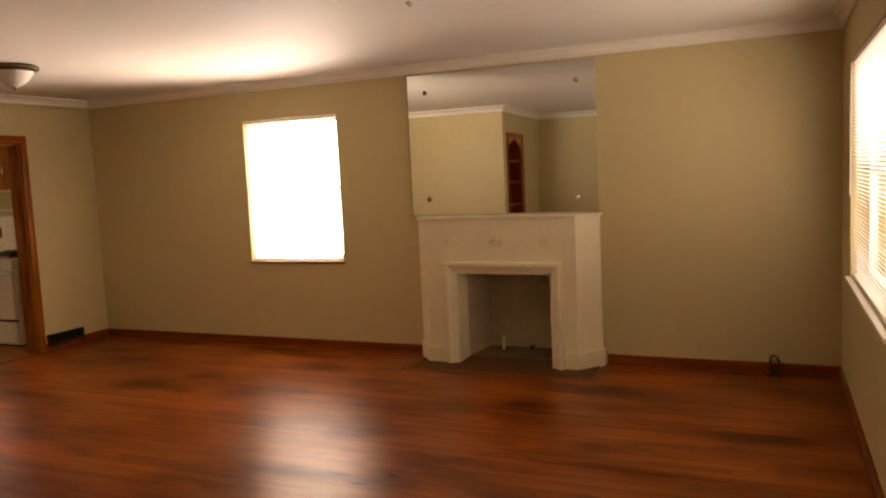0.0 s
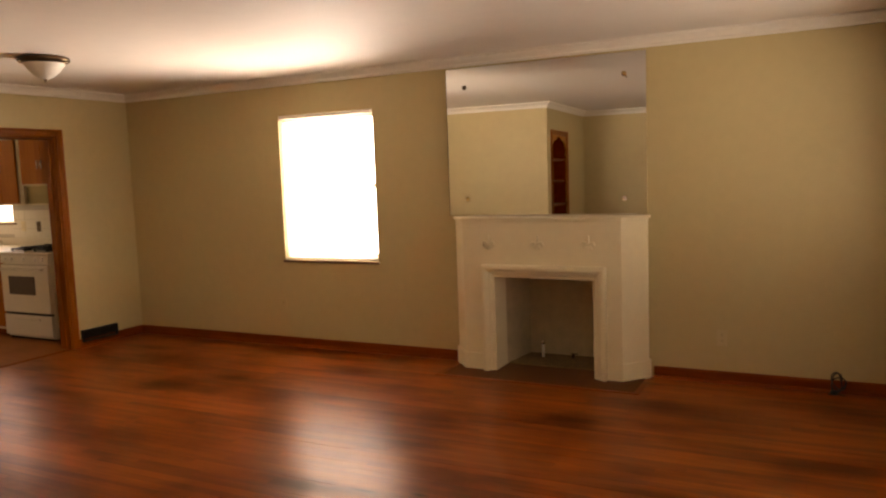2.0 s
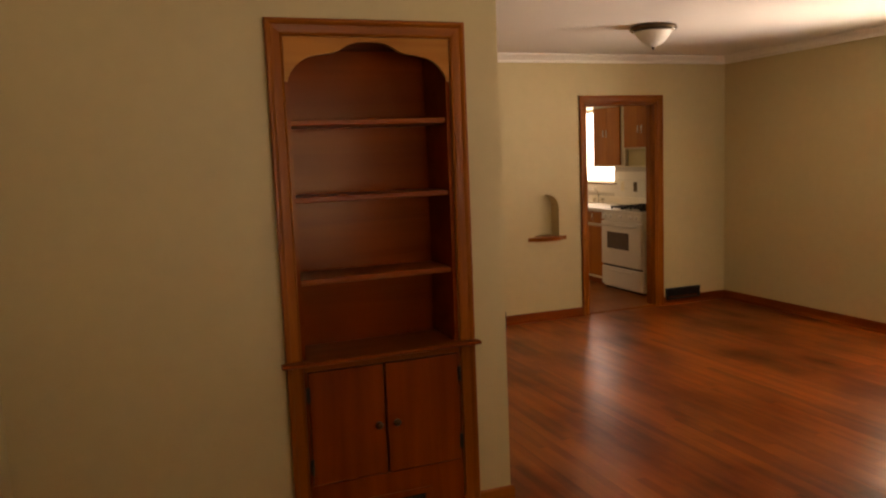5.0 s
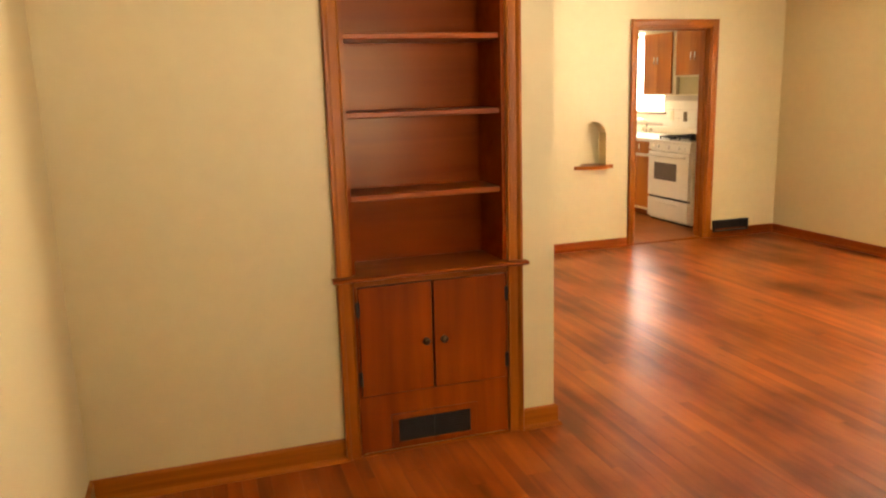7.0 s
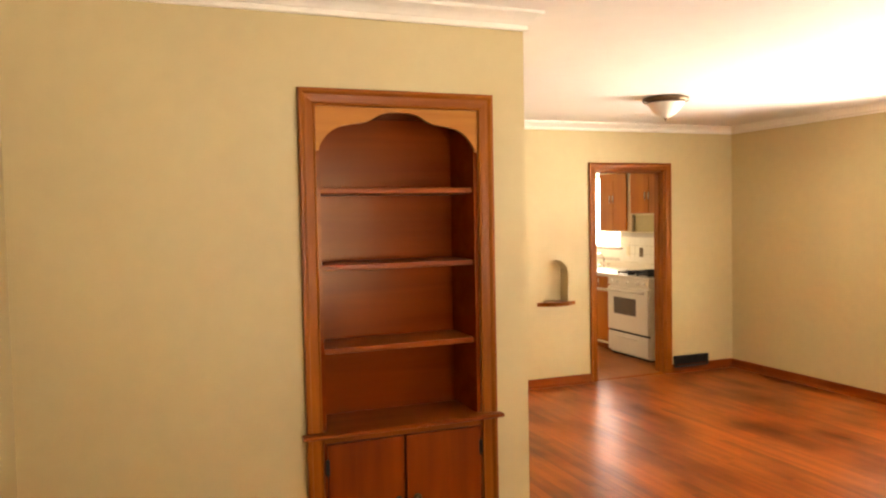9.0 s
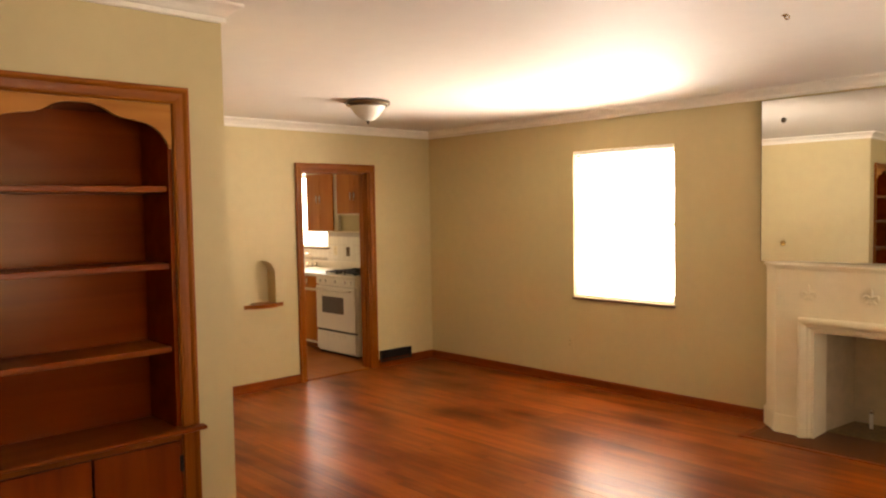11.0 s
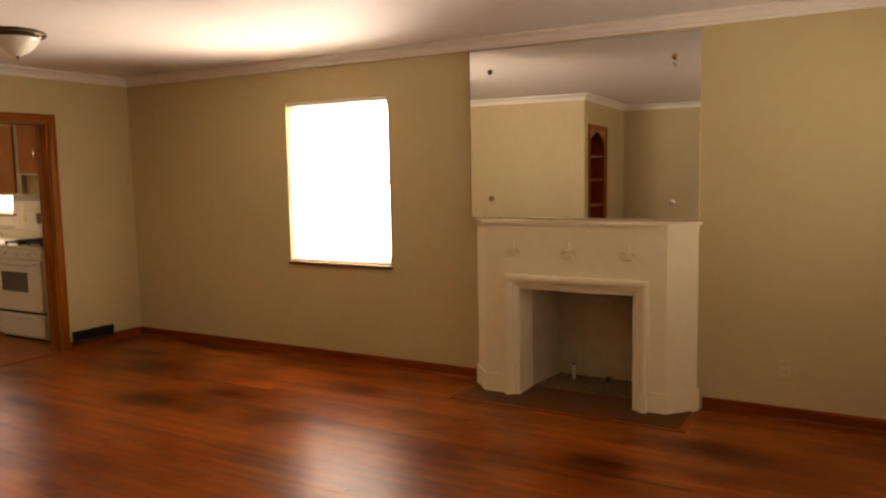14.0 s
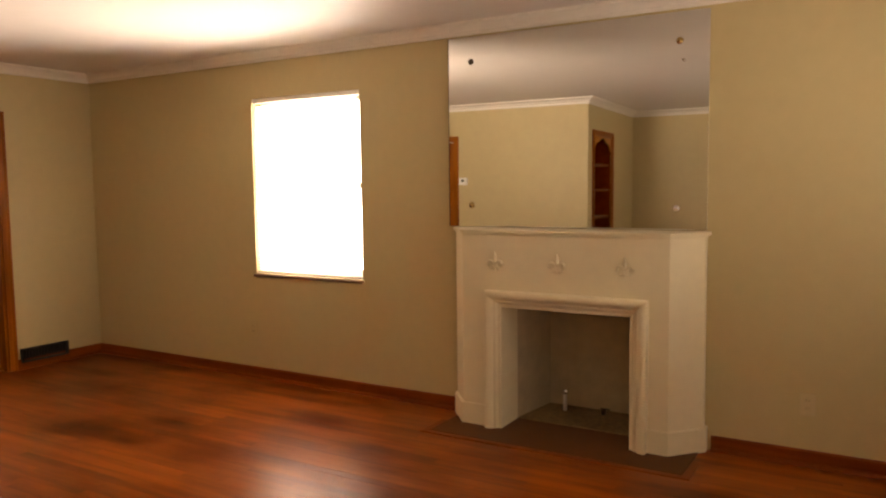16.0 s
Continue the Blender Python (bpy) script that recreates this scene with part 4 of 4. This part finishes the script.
for i, x in enumerate((0.08, 0.19, 0.38, 0.57, 0.68)):
    part("knob", lathe(bmesh.new(), [(0.019, SF - 0.008), (0.018, SF - 0.026), (0.012, SF - 0.030)], (SX0 + x, 0, 0.842), "y", 16), WHITEP, cp)
od = part("oven_door", box(SX0 + 0.004, SX1 - 0.004, SF - 0.018, SF + 0.02, 0.285, 0.785, 0.008), ENAMEL, t)
part("oven_window", box(SX0 + 0.125, SX1 - 0.215, SF - 0.0205, SF - 0.0175, 0.475, 0.665, 0.001), OVENGLASS, od, "dark glass oven window")
bm = tube(bmesh.new(), [(SX0 + 0.05, SF - 0.055, 0.745), (SX1 - 0.05, SF - 0.055, 0.745)], 0.012, 10)
for x in (SX0 + 0.07, SX1 - 0.07):
    bx(bm, x - 0.012, x + 0.012, SF - 0.055, SF - 0.018, 0.735, 0.755, 0.003)
part("handle", bm, ENAMEL, od)
dr = part("drawer", box(SX0 + 0.004, SX1 - 0.004, SF - 0.016, SF + 0.02, 0.045, 0.262, 0.008), ENAMEL, t)
part("handle", box(SX0 + 0.17, SX1 - 0.17, SF - 0.036, SF - 0.016, 0.215, 0.235, 0.006), ENAMEL, dr)
part("shadow_gap", box(SX0 + 0.01, SX1 - 0.01, SF + 0.005, SF + 0.019, 0.262, 0.285), DARKV, t)
part("toe_gap", box(SX0 + 0.02, SX1 - 0.02, SF + 0.03, SB - 0.05, 0.0, 0.02), DARKV, t)
for x in (SX0 + 0.20, SX1 - 0.20):
    for y in (SF + 0.17, SB - 0.19):
        bm = bmesh.new()
        for k in (-0.10, 0.10):
            bx(bm, x + k - 0.010, x + k + 0.010, y - 0.11, y + 0.11, 0.932, 0.948, 0.002)
            bx(bm, x - 0.11, x + 0.11, y + k - 0.010, y + k + 0.010, 0.932, 0.948, 0.002)
        for k in range(4):
            a = k * math.pi / 2
            bx(bm, x + 0.06 * math.cos(a) - 0.006 - 0.03 * abs(math.cos(a)), x + 0.06 * math.cos(a) + 0.006 + 0.03 * abs(math.cos(a)),
               y + 0.06 * math.sin(a) - 0.006 - 0.03 * abs(math.sin(a)), y + 0.06 * math.sin(a) + 0.006 + 0.03 * abs(math.sin(a)), 0.942, 0.956, 0.002)
        for sx in (-0.1, 0.1):
            for sy in (-0.1, 0.1):
                bx(bm, x + sx - 0.006, x + sx + 0.006, y + sy - 0.006, y + sy + 0.006, 0.911, 0.934)
        part("grate", bm, BLACK, t, "black cast-iron grate")
        part("burner", lathe(bmesh.new(), [(0.045, 0.911), (0.045, 0.926), (0.030, 0.940)], (x, y, 0), "z", 16), BLACK, t)


def pull(parent, x, y, z):
    """A short vertical chrome pull."""
    bm = tube(bmesh.new(), [(x, y - 0.024, z - 0.045), (x, y - 0.024, z + 0.045)], 0.010, 10)
    for k in (-0.026, 0.026):
        bx(bm, x - 0.004, x + 0.004, y - 0.022, y, z + k - 0.004, z + k + 0.004)
    part("pull", bm, CHROME, parent, "chrome pull")


def wall_cabinet(x0, x1, z0, z1, cubby, label):
    """An upper cabinet with a cream face frame, two wooden doors and an open cubby below when given."""
    y = -0.322
    t = thing("wall_cabinet", ((x0 + x1) / 2, -0.001, z0), label, "cabinet", "kitchen wall cabinets")
    zc = cubby or z0
    part("body", box(x0, x1, y + 0.02, -0.002, zc, z1), CREAM, t)
    f = bmesh.new()
    bx(f, x0, x0 + 0.032, y, y + 0.02, z0, z1)
    bx(f, x1 - 0.032, x1, y, y + 0.02, z0, z1)
    bx(f, x0 + 0.032, x1 - 0.032, y, y + 0.02, z1 - 0.03, z1)
    bx(f, x0 + 0.032, x1 - 0.032, y, y + 0.02, zc, zc + 0.03)
    if cubby:
        bx(f, x0 + 0.032, x1 - 0.032, y, y + 0.02, z0, z0 + 0.012)
        bx(f, x0, x0 + 0.016, y + 0.02, -0.002, z0, zc)
        bx(f, x1 - 0.016, x1, y + 0.02, -0.002, z0, zc)
        bx(f, x0 + 0.016, x1 - 0.016, y + 0.02, -0.002, z0, z0 + 0.012)
    part("face_frame", f, CREAM, t)
    if cubby:
        part("cubby_back", box(x0 + 0.017, x1 - 0.017, -0.275, -0.270, z0 + 0.013, zc - 0.001), OLIVE, t)
    m = (x0 + x1) / 2
    for a, b, hx in ((x0 + 0.034, m - 0.002, m - 0.035), (m + 0.002, x1 - 0.045, m + 0.035)):
        d = part("cabinet_door", box(a, b, y - 0.018, y - 0.0005, zc + 0.020, z1 - 0.028, 0.004), KCAB, t)
        pull(d, hx, y - 0.018, zc + 0.40 if not cubby else zc + 0.22)
    return t


wall_cabinet(-1.962, -1.322, 1.385, 2.124, None, "stained wooden double-door wall cabinet beside the kitchen window")
wall_cabinet(-1.318, -0.56, 1.385, 2.124, 1.588, "short stained wall cabinet with an open cream cubby")


def base_cabinet(x0, x1, label):
    t = thing("base_cabinet", ((x0 + x1) / 2, -0.3, 0), label, "cabinet", "kitchen base cabinets")
    part("body", box(x0, x1, -0.595, -0.002, 0.10, 0.872), KCAB, t)
    part("toe_kick", box(x0, x1, -0.56, -0.002, 0, 0.099), SHELF, t)
    part("toe_strip", box(x0, x1, -0.608, -0.596, 0.075, 0.098), CREAM, t)
    d = part("drawer_front", box(x0 + 0.02, x1 - 0.02, -0.615, -0.5955, 0.735, 0.862, 0.004), KCAB, t)
    pull(d, (x0 + x1) / 2, -0.615, 0.80)
    part("face_rail", box(x0, x1, -0.606, -0.5955, 0.700, 0.728), CREAM, t)
    d = part("cabinet_door", box(x0 + 0.02, x1 - 0.02, -0.615, -0.5955, 0.112, 0.694, 0.004), KCAB, t)
    pull(d, x0 + 0.07, -0.615, 0.60)
    return t


for x0, x1 in ((-1.74, -1.292), (-2.20, -1.742), (-2.66, -2.202), (-3.12, -2.662)):
    base_cabinet(x0, x1, "stained wooden base cabinet with a drawer over a door")
bm = bmesh.new()
bx(bm, KX0 + 0.002, -2.72, -0.635, -0.003, 0.874, 0.914, 0.006)
bx(bm, -2.22, -1.286, -0.635, -0.003, 0.874, 0.914, 0.006)
bx(bm, -2.72, -2.22, -0.635, -0.53, 0.874, 0.914)
bx(bm, -2.72, -2.22, -0.12, -0.003, 0.874, 0.914)
bx(bm, KX0 + 0.002, -1.286, -0.022, -0.003, 0.914, 1.00, 0.004)
solid("countertop", bm, COUNTER, "pale laminate countertop with a low splash", "countertop")
t = thing("sink", (-2.47, -0.33, 0.90), "white enamel sink set into the counter", "sink")
bm = bmesh.new()
bx(bm, -2.72, -2.22, -0.53, -0.12, 0.74, 0.75)
for a in ((-2.72, -2.705, -0.53, -0.12), (-2.235, -2.22, -0.53, -0.12), (-2.705, -2.235, -0.53, -0.515), (-2.705, -2.235, -0.135, -0.12)):
    bx(bm, *a, 0.75, 0.918)
part("basin", bm, ENAMEL, t)
t = thing("faucet", (-2.25, -0.075, 0.914), "chrome kitchen faucet with two handles", "faucet")
pts = [(-2.25, -0.075, 0.916), (-2.25, -0.075, 1.02)] + [(-2.25, -0.075 - 0.09 + 0.09 * math.cos(a), 1.02 + 0.07 * math.sin(a)) for a in [0.3 * i for i in range(1, 10)]]
part("spout", tube(bmesh.new(), pts, 0.010, 10), CHROME, t)
for x in (-2.35, -2.15):
    part("handle", lathe(bmesh.new(), [(0.016, 0.914), (0.018, 0.94), (0.022, 0.965), (0.012, 0.972)], (x, -0.075, 0), "z", 12), CHROME, t)
plate("wall_outlet", -1.80, -0.009, 1.135, "-y", "outlet", "ivory outlet on the kitchen tiles")
plate("wall_outlet", -1.53, -0.009, 1.13, "-y", "outlet", "dark outlet on the kitchen tiles", BRONZE)

# ---- kitchen tiles ----
def beveled_slab(name, lx, ly, lz, chamfer, material):
    """A piece lying with its top at z 0 and its corner at the origin."""
    bm = bmesh.new()
    c = chamfer
    rings = [[(0, 0, -lz), (lx, 0, -lz), (lx, ly, -lz), (0, ly, -lz)], [(0, 0, -c), (lx, 0, -c), (lx, ly, -c), (0, ly, -c)], [(c, c, 0), (lx - c, c, 0), (lx - c, ly - c, 0), (c, ly - c, 0)]]
    if not c:
        rings.pop(1)
    vs = [[bm.verts.new(p) for p in r] for r in rings]
    for a, b in zip(vs, vs[1:]):
        for i in range(4):
            bm.faces.new((a[i], a[(i + 1) % 4], b[(i + 1) % 4], b[i]))
    bm.faces.new(vs[-1])
    me = bpy.data.meshes.new(name)
    bm.to_mesh(me)
    bm.free()
    me.materials.append(material)
    return me


ts = solid("tile_splashback", box(-1.985, -T - 0.001, -0.004, -0.0005, 1.001, 1.384), GROUT, "white glazed wall tiles with grey grout", "tiles", "structure")
tile = beveled_slab("tile", 0.103, 0.103, 0.005, 0.0012, TILE)
low = solid("tile_splashback", box(KX0 + 0.002, -1.986, -0.004, -0.0005, 1.001, 1.150), GROUT, "white glazed wall tiles under the kitchen window", "tiles", "structure")
for i in range(11):
    o = new("tile", tile)
    o.parent = low
    o.matrix_local = Matrix.Translation((-1.985 - (i + 1) * 0.106, -0.009, 1.040)) @ Matrix.Rotation(radians(90), 4, "X")
for i in range(13):
    for j in range(4):
        z = 1.001 + j * 0.106
        if z + 0.103 > 1.384:
            continue
        o = new("tile", tile)
        o.parent = ts
        o.matrix_local = Matrix.Translation((-1.985 + i * 0.106, -0.009, z)) @ Matrix.Rotation(radians(90), 4, "X")

# ---- wooden strip floor ----
fl = solid("floor", box(-0.01, XE + 0.1, YS - 0.1, 0.1, -0.08, -0.013), SUB, "glossy red-brown hardwood strip floor with dark worn stains", "floor", "structure")
rng = random.Random(4)
BWID, GAP = 0.0572, 0.0003
LENS = [0.45, 0.7, 0.95, 1.25, 1.6, 2.0]
pool = {}


def board_mesh(length):
    k = round(length, 3)
    if k not in pool:
        pool[k] = beveled_slab("plank", k, BWID - GAP, 0.012, 0, FLOORA)
    return pool[k]


rest_v, rest_f = [], []
count = 0
rows = int(math.ceil(6.2 / BWID))
for r in range(rows):
    y = 0.02 - (r + 1) * BWID
    x0 = -0.008 if y > YB - 0.1 else XB - 0.1
    x = x0
    first = True
    while x < XE + 0.05:
        ln = rng.choice(LENS)
        if first:
            ln = rng.choice((0.3, 0.5, 0.8, 1.1))
            first = False
        ln = min(ln, XE + 0.06 - x)
        near = 2.6 < x < 6.4 and -4.1 < y < -1.15 and count < 298
        dz = rng.uniform(-0.0003, 0.0)
        if near:
            o = new("plank", board_mesh(ln - GAP))
            o.parent = fl
            o.location = (x, y, dz)
            o.rotation_euler = (rng.gauss(0, 0.0025), rng.gauss(0, 0.0004), 0)
            count += 1
        else:
            lx, ly = ln - GAP, BWID - GAP
            n, tilt = len(rest_v), rng.gauss(0, 0.0025)
            for ring in (((0, 0, -0.012), (lx, 0, -0.012), (lx, ly, -0.012), (0, ly, -0.012)), ((0, 0, 0), (lx, 0, 0), (lx, ly, 0), (0, ly, 0))):
                rest_v += [(x + p[0], y + p[1], p[2] + dz + tilt * (p[1] - ly / 2)) for p in ring]
            for i in range(4):
                rest_f.append((n + i, n + (i + 1) % 4, n + 4 + (i + 1) % 4, n + 4 + i))
            rest_f.append((n + 4, n + 5, n + 6, n + 7))
        x += ln
me = bpy.data.meshes.new("planks")
me.from_pydata(rest_v, [], rest_f)
me.materials.append(FLOORB)
o = new("planks", me)
o.parent = fl
tagged(o, kind="stuff")
